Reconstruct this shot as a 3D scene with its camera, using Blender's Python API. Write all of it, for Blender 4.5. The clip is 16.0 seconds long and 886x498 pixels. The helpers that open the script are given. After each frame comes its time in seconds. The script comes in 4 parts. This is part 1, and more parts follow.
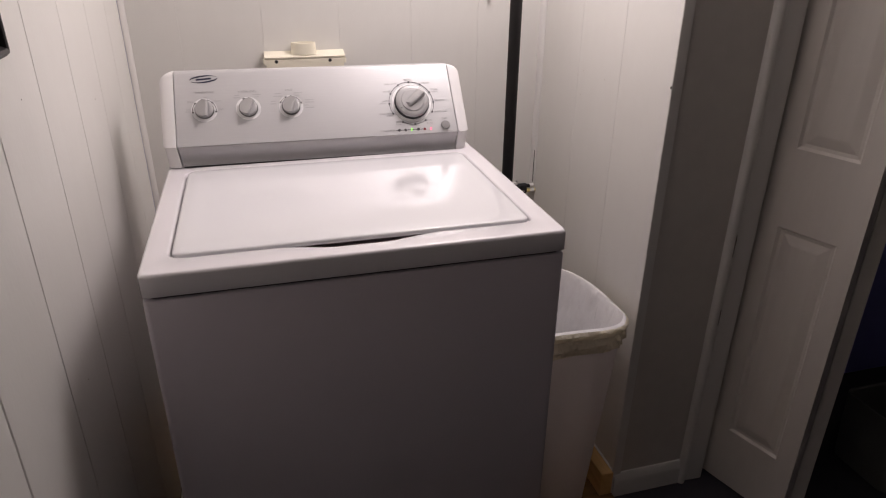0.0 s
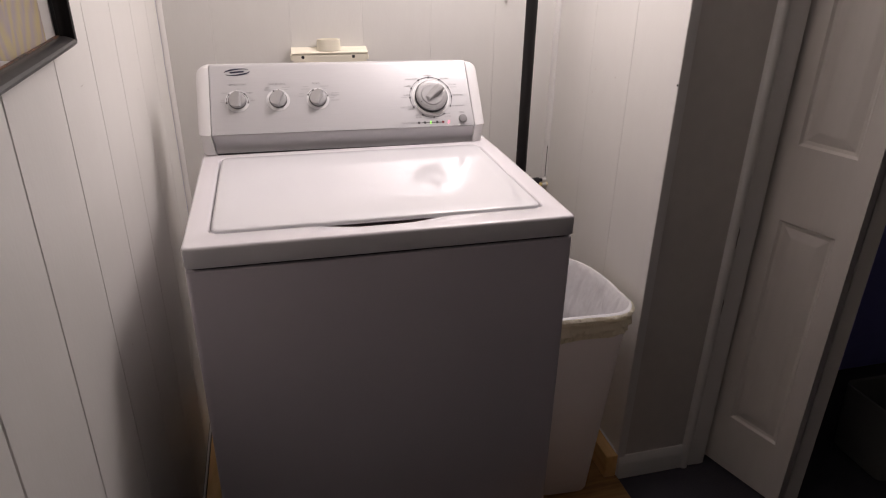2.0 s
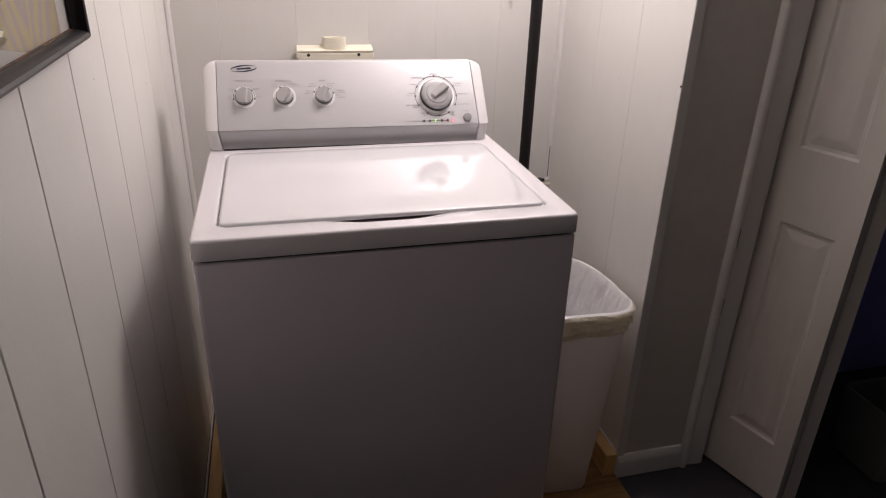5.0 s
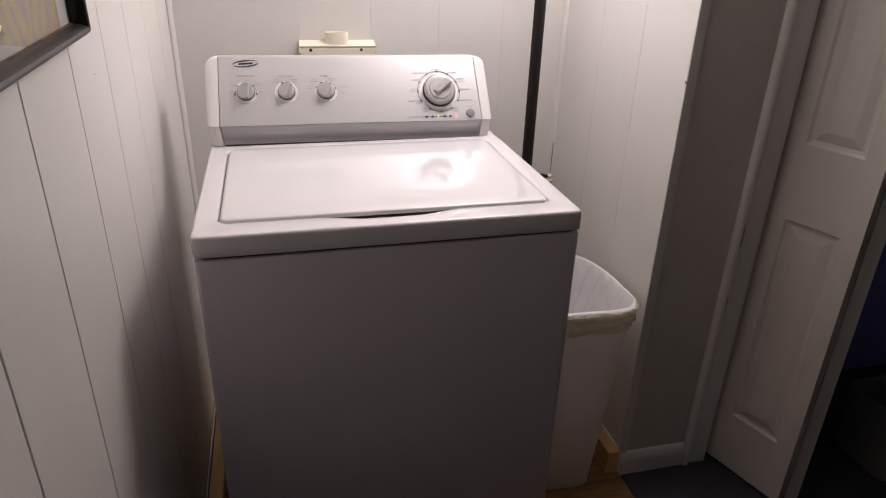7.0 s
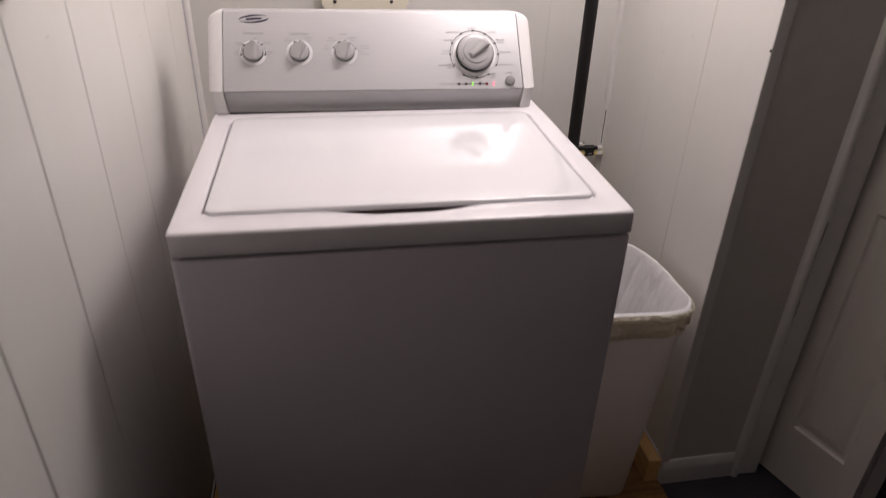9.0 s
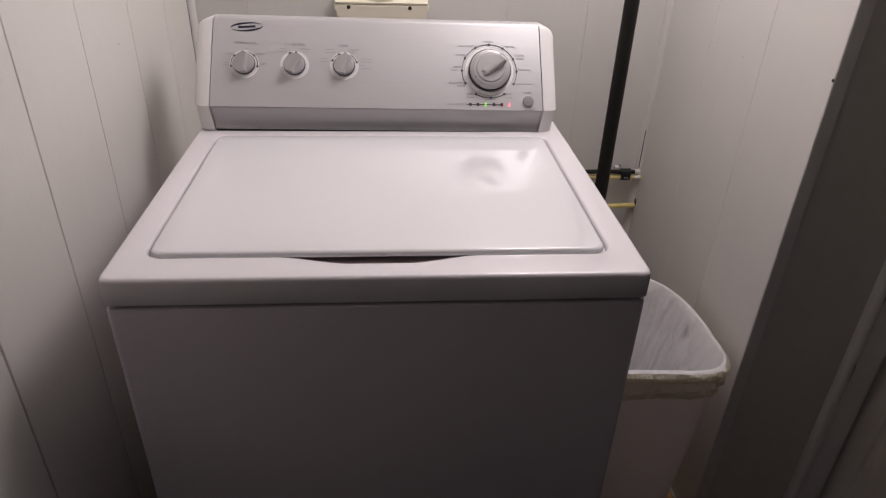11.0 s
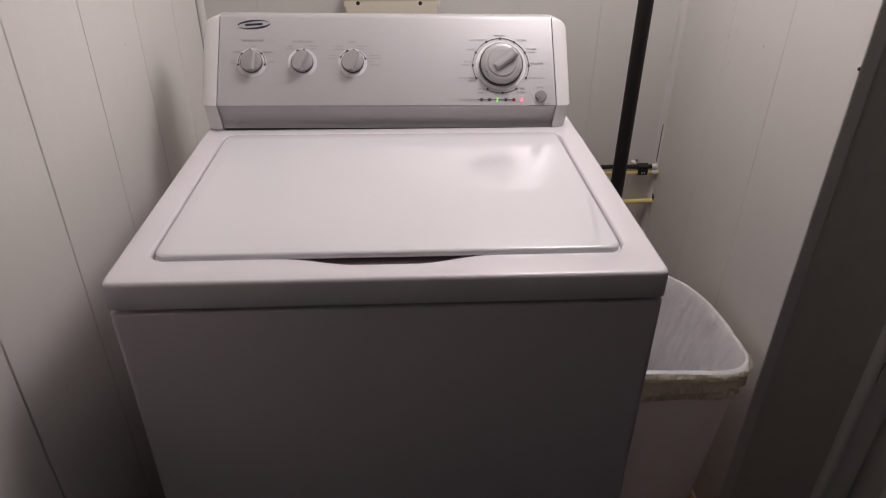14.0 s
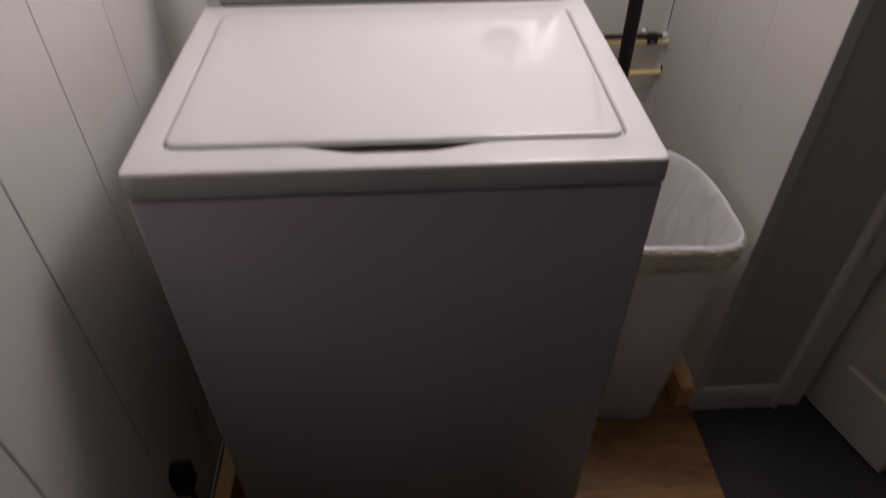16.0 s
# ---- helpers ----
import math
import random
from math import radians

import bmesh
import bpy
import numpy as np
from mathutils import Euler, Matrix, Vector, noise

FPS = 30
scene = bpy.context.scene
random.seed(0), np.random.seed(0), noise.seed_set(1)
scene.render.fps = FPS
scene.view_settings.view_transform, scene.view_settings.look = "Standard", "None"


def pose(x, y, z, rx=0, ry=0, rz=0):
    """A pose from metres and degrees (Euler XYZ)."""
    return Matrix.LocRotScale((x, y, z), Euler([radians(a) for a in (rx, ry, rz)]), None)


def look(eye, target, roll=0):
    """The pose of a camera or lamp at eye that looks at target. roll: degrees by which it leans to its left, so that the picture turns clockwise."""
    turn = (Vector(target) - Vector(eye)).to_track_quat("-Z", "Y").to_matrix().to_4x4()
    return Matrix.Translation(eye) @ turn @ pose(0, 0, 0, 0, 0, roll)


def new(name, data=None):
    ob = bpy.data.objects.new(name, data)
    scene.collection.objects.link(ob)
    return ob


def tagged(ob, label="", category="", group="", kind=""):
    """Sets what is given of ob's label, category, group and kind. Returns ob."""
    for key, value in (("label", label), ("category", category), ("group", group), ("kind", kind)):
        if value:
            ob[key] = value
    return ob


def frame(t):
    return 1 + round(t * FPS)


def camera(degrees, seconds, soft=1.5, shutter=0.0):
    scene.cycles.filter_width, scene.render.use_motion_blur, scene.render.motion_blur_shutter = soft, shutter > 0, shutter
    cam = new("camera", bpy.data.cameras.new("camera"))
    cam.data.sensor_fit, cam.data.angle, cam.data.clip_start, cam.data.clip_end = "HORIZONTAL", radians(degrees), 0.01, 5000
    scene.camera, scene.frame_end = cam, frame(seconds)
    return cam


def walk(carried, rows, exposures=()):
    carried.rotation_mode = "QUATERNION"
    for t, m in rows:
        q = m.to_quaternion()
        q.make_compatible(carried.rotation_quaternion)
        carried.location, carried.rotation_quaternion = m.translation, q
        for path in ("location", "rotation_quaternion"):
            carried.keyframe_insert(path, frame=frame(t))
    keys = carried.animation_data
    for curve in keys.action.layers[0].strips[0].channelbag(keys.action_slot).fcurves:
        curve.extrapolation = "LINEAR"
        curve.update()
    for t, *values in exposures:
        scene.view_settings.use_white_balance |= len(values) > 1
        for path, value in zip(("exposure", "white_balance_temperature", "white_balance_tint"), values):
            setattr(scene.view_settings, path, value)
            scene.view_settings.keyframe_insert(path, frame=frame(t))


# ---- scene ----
cam = camera(67.5, 16.0, 1.15, 0.8)
PATH = [
    (0, (-0.1503, -0.9619, 1.4551), (0.3471, 0.7808, 0.6090), 0.57),
    (0.5, (-0.1582, -0.9754, 1.4592), (0.3360, 0.7683, 0.6134), 0.81),
    (1, (-0.1677, -0.9976, 1.4615), (0.3329, 0.7468, 0.6208), 1.19),
    (1.5, (-0.1756, -1.0296, 1.4617), (0.2975, 0.7257, 0.6280), 1.43),
    (2, (-0.1829, -1.0506, 1.4615), (0.2788, 0.7021, 0.6159), 1.03),
    (2.5, (-0.1909, -1.0603, 1.4589), (0.2797, 0.6927, 0.6190), 1.43),
    (3, (-0.1930, -1.0640, 1.4598), (0.2758, 0.6912, 0.6236), 1.40),
    (3.5, (-0.1944, -1.0649, 1.4589), (0.2724, 0.6901, 0.6210), 1.53),
    (4, (-0.1941, -1.0643, 1.4581), (0.2739, 0.6892, 0.6177), 1.63),
    (6.5, (-0.2014, -1.0572, 1.4582), (0.2580, 0.6953, 0.6111), 1.80),
    (7, (-0.1953, -1.0543, 1.4568), (0.2620, 0.6952, 0.6023), 1.76),
    (7.5, (-0.1744, -1.0406, 1.4495), (0.2391, 0.7032, 0.5618), 1.44),
    (7.7, (-0.1540, -1.0260, 1.4463), (0.2270, 0.7105, 0.5301), 1.52),
    (8, (-0.1349, -1.0032, 1.4429), (0.2204, 0.7241, 0.4994), 2.29),
    (8.2, (-0.1229, -0.9840, 1.4424), (0.2216, 0.7422, 0.4928), 2.71),
    (8.5, (-0.1125, -0.9396, 1.4261), (0.2060, 0.7843, 0.4634), 2.73),
    (8.8, (-0.1099, -0.8876, 1.4342), (0.2077, 0.8266, 0.4539), 2.50),
    (9, (-0.1112, -0.8592, 1.4495), (0.2012, 0.8484, 0.4563), 1.88),
    (9.2, (-0.1113, -0.8130, 1.4562), (0.2124, 0.8939, 0.4654), 1.52),
    (11.3, (0.0181, -0.6863, 1.4447), (0.1602, 1.0335, 0.4338), 1.96),
    (11.5, (0.0197, -0.6735, 1.4392), (0.1546, 1.0451, 0.4251), 1.77),
    (12, (0.0197, -0.6802, 1.4405), (0.1456, 1.0393, 0.4268), 1.46),
    (12.5, (0.0184, -0.6809, 1.4413), (0.1392, 1.0382, 0.4262), 1.17),
    (13, (0.0180, -0.6789, 1.4410), (0.1300, 1.0363, 0.4185), 0.81),
    (13.5, (0.0199, -0.6808, 1.4397), (0.1260, 1.0364, 0.4199), 0.66),
    (14, (0.0190, -0.6833, 1.4399), (0.1288, 1.0370, 0.4258), 0.70),
    (14.5, (0.0178, -0.6870, 1.4416), (0.1269, 1.0345, 0.4295), 0.64),
    (15, (0.0159, -0.6883, 1.4414), (0.1204, 1.0315, 0.4259), 0.55),
    (15.15, (0.0165, -0.6899, 1.4389), (0.1174, 1.0321, 0.4265), 0.40),
    (15.3, (0.0175, -0.6914, 1.4369), (0.1113, 1.0305, 0.4238), 0.15),
    (15.5, (0.0164, -0.6912, 1.4434), (0.1128, 0.9637, 0.3244), -0.46),
    (15.7, (0.0158, -0.6899, 1.4617), (0.0942, 0.8918, 0.2402), -1.24),
    (16, (0.0152, -0.6889, 1.4782), (0.1033, 0.7929, 0.1379), 0.18),
]
walk(cam, [(t, look(eye, target, roll)) for t, eye, target, roll in PATH], [(0, -0.07, 6500, 10), (1.5, 0.02, 6500, 10), (7.5, 0.08, 6500, 10), (8.8, 0.06, 6480, 10), (9.2, 0.02, 6450, 9.8), (11.3, -0.34, 6390, 9.2), (15.2, -0.38, 6390, 9.2), (15.7, -0.38, 6400, 9.4), (16, -0.42, 6420, 9.6)])

# ---------------------------------------------------------------- light
world = bpy.data.worlds.new("world")
scene.world = world
world.use_nodes = True
world.node_tree.nodes["Background"].inputs[0].default_value = (0.60, 0.62, 0.75, 1)
world.node_tree.nodes["Background"].inputs[1].default_value = 0.01


def lamp(name, kind, power, place, colour, **more):
    data = bpy.data.lights.new(name, kind)
    data.energy, data.color = power, colour
    for key, value in more.items():
        if key == "radius":
            data.shadow_soft_size = value
    ob = new(name, data)
    ob.location = place
    return ob


# the utility bulb over the machine, above and beside the view
lamp("utility_bulb", "POINT", 23.4, (0.458, 0.540, 1.945), (1.0, 0.897, 0.912), radius=0.20)

# ---------------------------------------------------------------- materials


def material(name, colour, rough=0.5, metal=0.0, grain=0.0, grain_scale=60.0, stain=0.0, stain_scale=3.0, bump=0.0, bump_scale=200.0,
             stretch=(1, 1, 1), coat=0.0, spec=0.5, dark=None, object_vary=0.0):
    """Principled material with variation at two scales and a fine relief."""
    m = bpy.data.materials.new(name)
    m.use_nodes = True
    nt = m.node_tree
    b = nt.nodes["Principled BSDF"]
    b.inputs["Roughness"].default_value = rough
    b.inputs["Metallic"].default_value = metal
    b.inputs["Coat Weight"].default_value = coat
    b.inputs["Coat Roughness"].default_value = 0.08
    b.inputs["Specular IOR Level"].default_value = spec
    tc = nt.nodes.new("ShaderNodeTexCoord")
    mp = nt.nodes.new("ShaderNodeMapping")
    mp.inputs["Scale"].default_value = stretch
    nt.links.new(tc.outputs["Object"], mp.inputs["Vector"])

    def fac(scale, amount, detail=4.0):
        n = nt.nodes.new("ShaderNodeTexNoise")
        n.inputs["Scale"].default_value = scale
        n.inputs["Detail"].default_value = detail
        nt.links.new(mp.outputs[0], n.inputs["Vector"])
        r = nt.nodes.new("ShaderNodeMapRange")
        r.inputs["From Min"].default_value, r.inputs["From Max"].default_value = 0.3, 0.7
        r.inputs["To Min"].default_value, r.inputs["To Max"].default_value = 0.0, amount
        nt.links.new(n.outputs[0], r.inputs[0])
        return r.outputs[0], n.outputs[0]

    low = dark or tuple(0.55 * c for c in colour)
    value = None
    for scale, amount in ((grain_scale, grain), (stain_scale, stain)):
        if amount <= 0:
            continue
        f, _ = fac(scale, amount)
        if value is None:
            value = f
        else:
            add = nt.nodes.new("ShaderNodeMath")
            add.operation, add.use_clamp = "ADD", True
            nt.links.new(value, add.inputs[0])
            nt.links.new(f, add.inputs[1])
            value = add.outputs[0]
    if object_vary > 0:
        info = nt.nodes.new("ShaderNodeObjectInfo")
        mul = nt.nodes.new("ShaderNodeMath")
        mul.operation = "MULTIPLY"
        mul.inputs[1].default_value = object_vary
        nt.links.new(info.outputs["Random"], mul.inputs[0])
        if value is None:
            value = mul.outputs[0]
        else:
            add = nt.nodes.new("ShaderNodeMath")
            add.operation, add.use_clamp = "ADD", True
            nt.links.new(value, add.inputs[0])
            nt.links.new(mul.outputs[0], add.inputs[1])
            value = add.outputs[0]
    if value is None:
        b.inputs["Base Color"].default_value = (*colour, 1)
    else:
        mix = nt.nodes.new("ShaderNodeMix")
        mix.data_type = "RGBA"
        mix.inputs[6].default_value, mix.inputs[7].default_value = (*colour, 1), (*low, 1)
        nt.links.new(value, mix.inputs[0])
        nt.links.new(mix.outputs[2], b.inputs["Base Color"])
    if bump > 0:
        _, raw = fac(bump_scale, 1.0, 3.0)
        bp = nt.nodes.new("ShaderNodeBump")
        bp.inputs["Strength"].default_value = bump
        bp.inputs["Distance"].default_value = 0.002
        nt.links.new(raw, bp.inputs["Height"])
        nt.links.new(bp.outputs[0], b.inputs["Normal"])
    return m


def wood(name, light, dark, axis="Y", scale=5.0, rough=0.55):
    """Softwood with long wavy grain along an axis."""
    m = bpy.data.materials.new(name)
    m.use_nodes = True
    nt = m.node_tree
    b = nt.nodes["Principled BSDF"]
    b.inputs["Roughness"].default_value = rough
    tc = nt.nodes.new("ShaderNodeTexCoord")
    mp = nt.nodes.new("ShaderNodeMapping")
    mp.inputs["Scale"].default_value = {"X": (0.16, 1, 1), "Y": (1, 0.16, 1), "Z": (1, 1, 0.16)}[axis]
    nt.links.new(tc.outputs["Object"], mp.inputs["Vector"])
    warp = nt.nodes.new("ShaderNodeTexNoise")
    warp.inputs["Scale"].default_value, warp.inputs["Detail"].default_value = scale * 1.6, 3
    nt.links.new(mp.outputs[0], warp.inputs["Vector"])
    mul = nt.nodes.new("ShaderNodeMath")
    mul.operation = "MULTIPLY"
    mul.inputs[1].default_value = 14.0
    nt.links.new(warp.outputs[0], mul.inputs[0])
    sine = nt.nodes.new("ShaderNodeMath")
    sine.operation = "SINE"
    nt.links.new(mul.outputs[0], sine.inputs[0])
    fine = nt.nodes.new("ShaderNodeTexNoise")
    fine.inputs["Scale"].default_value, fine.inputs["Detail"].default_value = 90, 3
    nt.links.new(mp.outputs[0], fine.inputs["Vector"])
    add = nt.nodes.new("ShaderNodeMath")
    add.operation = "MULTIPLY_ADD"
    add.inputs[1].default_value = 0.28
    nt.links.new(sine.outputs[0], add.inputs[0])
    nt.links.new(fine.outputs[0], add.inputs[2])
    mix = nt.nodes.new("ShaderNodeMix")
    mix.data_type = "RGBA"
    mix.inputs[6].default_value, mix.inputs[7].default_value = (*light, 1), (*dark, 1)
    nt.links.new(add.outputs[0], mix.inputs[0])
    nt.links.new(mix.outputs[2], b.inputs["Base Color"])
    bp = nt.nodes.new("ShaderNodeBump")
    bp.inputs["Strength"].default_value, bp.inputs["Distance"].default_value = 0.25, 0.001
    nt.links.new(add.outputs[0], bp.inputs["Height"])
    nt.links.new(bp.outputs[0], b.inputs["Normal"])
    return m


def cathedral(name, light, dark, centre, slope, tightness):
    """Printed wood figure: nested points that open upwards on either side of a middle line."""
    m = bpy.data.materials.new(name)
    m.use_nodes = True
    nt = m.node_tree
    b = nt.nodes["Principled BSDF"]
    b.inputs["Roughness"].default_value = 0.25

    def node(kind, **settings):
        n = nt.nodes.new(kind)
        for slot, value in settings.items():
            if isinstance(value, bpy.types.NodeSocket):
                nt.links.new(value, n.inputs[int(slot[1:])])
            else:
                n.inputs[int(slot[1:])].default_value = value
        return n

    def calc(operation, **settings):
        n = node("ShaderNodeMath", **settings)
        n.operation = operation
        return n.outputs[0]

    place = nt.nodes.new("ShaderNodeTexCoord").outputs["Object"]
    axes = node("ShaderNodeSeparateXYZ", _0=place).outputs
    along = node("ShaderNodeVectorMath", _0=place, _1=(1.0, 1.0, 0.35))
    along.operation = "MULTIPLY"
    sway = node("ShaderNodeTexNoise", _0=along.outputs[0], _2=16.0, _3=4.0).outputs[0]
    fine = node("ShaderNodeTexNoise", _0=along.outputs[0], _2=190.0, _3=3.0).outputs[0]
    aside = calc("ABSOLUTE", _0=calc("SUBTRACT", _0=axes[1], _1=centre))
    level = calc("SUBTRACT", _0=axes[2], _1=calc("MULTIPLY", _0=aside, _1=slope))
    phase = calc("ADD", _0=calc("MULTIPLY", _0=level, _1=tightness), _1=calc("MULTIPLY", _0=sway, _1=16.0))
    wave = calc("MULTIPLY_ADD", _0=calc("SINE", _0=phase), _1=0.34, _2=calc("MULTIPLY_ADD", _0=fine, _1=0.7, _2=0.12))
    mix = nt.nodes.new("ShaderNodeMix")
    mix.data_type, mix.clamp_factor = "RGBA", True
    mix.inputs[6].default_value, mix.inputs[7].default_value = (*light, 1), (*dark, 1)
    nt.links.new(wave, mix.inputs[0])
    nt.links.new(mix.outputs[2], b.inputs["Base Color"])
    return m


def glow(name, colour, strength):
    m = bpy.data.materials.new(name)
    m.use_nodes = True
    b = m.node_tree.nodes["Principled BSDF"]
    b.inputs["Base Color"].default_value = (*colour, 1)
    b.inputs["Emission Color"].default_value = (*colour, 1)
    b.inputs["Emission Strength"].default_value = strength
    return m


def film_plastic(name, colour, through_colour, share, rough, scale, strength):
    """Thin white plastic that lets some light through."""
    m = bpy.data.materials.new(name)
    m.use_nodes = True
    nt = m.node_tree
    b = nt.nodes["Principled BSDF"]
    out = nt.nodes["Material Output"]
    b.inputs["Base Color"].default_value = (*colour, 1)
    b.inputs["Roughness"].default_value = rough
    tl = nt.nodes.new("ShaderNodeBsdfTranslucent")
    tl.inputs[0].default_value = (*through_colour, 1)
    mix = nt.nodes.new("ShaderNodeMixShader")
    mix.inputs[0].default_value = share
    nt.links.new(b.outputs[0], mix.inputs[1])
    nt.links.new(tl.outputs[0], mix.inputs[2])
    nt.links.new(mix.outputs[0], out.inputs[0])
    tc = nt.nodes.new("ShaderNodeTexCoord")
    n = nt.nodes.new("ShaderNodeTexNoise")
    n.inputs["Scale"].default_value, n.inputs["Detail"].default_value = scale, 2.5
    mp = nt.nodes.new("ShaderNodeMapping")
    mp.inputs["Scale"].default_value = (1, 1, 0.45)
    nt.links.new(tc.outputs["Object"], mp.inputs["Vector"])
    nt.links.new(mp.outputs[0], n.inputs["Vector"])
    bp = nt.nodes.new("ShaderNodeBump")
    bp.inputs["Strength"].default_value, bp.inputs["Distance"].default_value = strength, 0.014
    nt.links.new(n.outputs[0], bp.inputs["Height"])
    nt.links.new(bp.outputs[0], b.inputs["Normal"])
    nt.links.new(bp.outputs[0], tl.inputs["Normal"])
    return m


PANEL = material("panel_paint", (0.725, 0.71, 0.675), 0.42, grain=0.10, grain_scale=25, stain=0.10, stain_scale=2.2, bump=0.12, bump_scale=150,
                 stretch=(1, 1, 0.35), dark=(0.60, 0.57, 0.53), object_vary=0.05)
BACKING = material("panel_backing", (0.22, 0.19, 0.16), 0.8, grain=0.3, grain_scale=40)
TRIM = material("trim_paint", (0.72, 0.70, 0.675), 0.35, stain=0.12, stain_scale=6, bump=0.08, bump_scale=90, dark=(0.55, 0.52, 0.48))
GREY = material("grey_wall_paint", (0.645, 0.605, 0.565), 0.55, grain=0.10, grain_scale=30, stain=0.15, stain_scale=3, bump=0.12, bump_scale=220)
DOOR = material("door_paint", (0.69, 0.645, 0.60), 0.38, grain=0.08, grain_scale=50, stain=0.10, stain_scale=3, bump=0.10, bump_scale=120, stretch=(1, 1, 0.2))
CEIL = material("ceiling_paint", (0.84, 0.82, 0.80), 0.8, grain=0.1, grain_scale=60, bump=0.2, bump_scale=120)
# strong blue that imitates the bluish veil over the dark closet
VEIL = material("blue_veil", (0.26, 0.26, 0.66), 0.6, grain=0.1, grain_scale=30, stain=0.2, stain_scale=2)
# for the unseen room walls: near black, so less light bounces back
ROOM = material("unseen_wall_dark", (0.084, 0.072, 0.076), 0.6, grain=0.1, grain_scale=30, stain=0.15, stain_scale=2)
CARPET = material("carpet_pile", (0.092, 0.083, 0.090), 0.95, grain=0.8, grain_scale=260, stain=0.3, stain_scale=6, bump=0.9, bump_scale=500, spec=0.1,
                  dark=(0.035, 0.035, 0.046))
PLY = wood("plywood_grain", (0.40, 0.22, 0.066), (0.13, 0.058, 0.016), "X", 5.0)
LUMBER = wood("lumber_grain", (0.86, 0.57, 0.25), (0.66, 0.40, 0.15), "Y", 9.0)
ENAMEL = material("white_enamel", (0.765, 0.74, 0.765), 0.22, stain=0.08, stain_scale=4, bump=0.05, bump_scale=260, coat=0.6, dark=(0.67, 0.645, 0.64))
LIDMAT = material("lid_enamel", (0.775, 0.77, 0.79), 0.065, stain=0.08, stain_scale=5, bump=0.02, bump_scale=240, coat=0.4, dark=(0.74, 0.73, 0.74))
# the top's white enamel again, darkened to paint in the front's shade
CABMAT = material("shaded_enamel", (0.58, 0.532, 0.58), 0.38, stain=0.08, stain_scale=3, bump=0.06, bump_scale=260, coat=0.2, dark=(0.49, 0.45, 0.49))
SILVER = material("silver_paint", (0.54, 0.532, 0.537), 0.40, metal=0.28, grain=0.22, grain_scale=420, bump=0.05, bump_scale=500, stretch=(0.05, 1, 1),
                  dark=(0.47, 0.463, 0.467), spec=0.35)
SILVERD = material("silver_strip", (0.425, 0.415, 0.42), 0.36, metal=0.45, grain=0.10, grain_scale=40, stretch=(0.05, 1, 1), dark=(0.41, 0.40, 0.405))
CAPMAT = material("white_plastic", (0.80, 0.78, 0.775), 0.32, stain=0.06, stain_scale=8, dark=(0.72, 0.70, 0.69))
RING = material("white_print", (0.92, 0.915, 0.91), 0.45)
HALO = material("pale_print", (0.82, 0.815, 0.815), 0.45)
KNOB = material("knob_plastic", (0.43, 0.42, 0.42), 0.42, metal=0.25, stain=0.1, stain_scale=60)
KNOBD = material("skirt_shade", (0.06, 0.055, 0.055), 0.40, stain=0.1, stain_scale=50)
BUTTON = material("button_plastic", (0.26, 0.25, 0.25), 0.5, stain=0.1, stain_scale=60)
INK = material("dark_ink", (0.055, 0.05, 0.055), 0.5)
BLUEINK = material("dark_blue_ink", (0.020, 0.020, 0.050), 0.5)
GREYINK = material("grey_ink", (0.34, 0.335, 0.34), 0.55)
FAINT = material("faint_ink", (0.43, 0.425, 0.43), 0.55)
RECESS = material("recess_shade", (0.30, 0.235, 0.235), 0.6, stain=0.2, stain_scale=20)
RUBBER = material("black_gap", (0.02, 0.02, 0.02), 0.7)
PIPEB = material("black_abs", (0.016, 0.014, 0.014), 0.5, stain=0.3, stain_scale=20, spec=0.25)
CPVC = material("cream_pipe_plastic", (0.84, 0.70, 0.28), 0.4, stain=0.25, stain_scale=30, dark=(0.62, 0.46, 0.14))
CREAM = material("cream_plastic", (0.84, 0.79, 0.65), 0.42, stain=0.12, stain_scale=25, dark=(0.72, 0.65, 0.47))
BIN = film_plastic("bin_plastic", (0.84, 0.81, 0.81), (0.90, 0.86, 0.84), 0.58, 0.42, 160, 0.02)
FRAME = material("black_frame_lacquer", (0.026, 0.024, 0.024), 0.36, spec=0.3, stain=0.6, stain_scale=45, bump=0.05, bump_scale=60, dark=(0.010, 0.009, 0.009))
LIPMAT = material("bronze_lip", (0.26, 0.11, 0.04), 0.45, metal=0.1, grain=0.8, grain_scale=90, stain=0.6, stain_scale=28, dark=(0.010, 0.009, 0.009))
PRINT = cathedral("printed_grain", (0.42, 0.34, 0.15), (0.30, 0.245, 0.27), -0.192, 1.9, 95.0)
PATCH = material("olive_tone", (0.16, 0.13, 0.06), 0.4, stain=0.5, stain_scale=60)
MAT = material("mat_board", (0.42, 0.40, 0.375), 0.6, grain=0.1, grain_scale=80)
STEEL = material("galvanised_steel", (0.45, 0.44, 0.43), 0.35, metal=0.9, stain=0.4, stain_scale=40)
WHITEP = material("white_fitting", (0.78, 0.76, 0.72), 0.4, stain=0.15, stain_scale=50)
BLACKP = material("black_plastic", (0.012, 0.012, 0.014), 0.4)
FILM = film_plastic("liner_film", (0.93, 0.92, 0.935), (0.92, 0.89, 0.84), 0.30, 0.26, 24, 1.0)
# same bag as the liner; warm tint paints in light through the folds
HEM = film_plastic("tinted_hem_film", (0.89, 0.855, 0.75), (0.92, 0.84, 0.60), 0.42, 0.24, 44, 1.0)
GREEN = glow("green_led", (0.30, 0.85, 0.10), 0.9)
RED = glow("red_led", (1.0, 0.10, 0.16), 3.0)
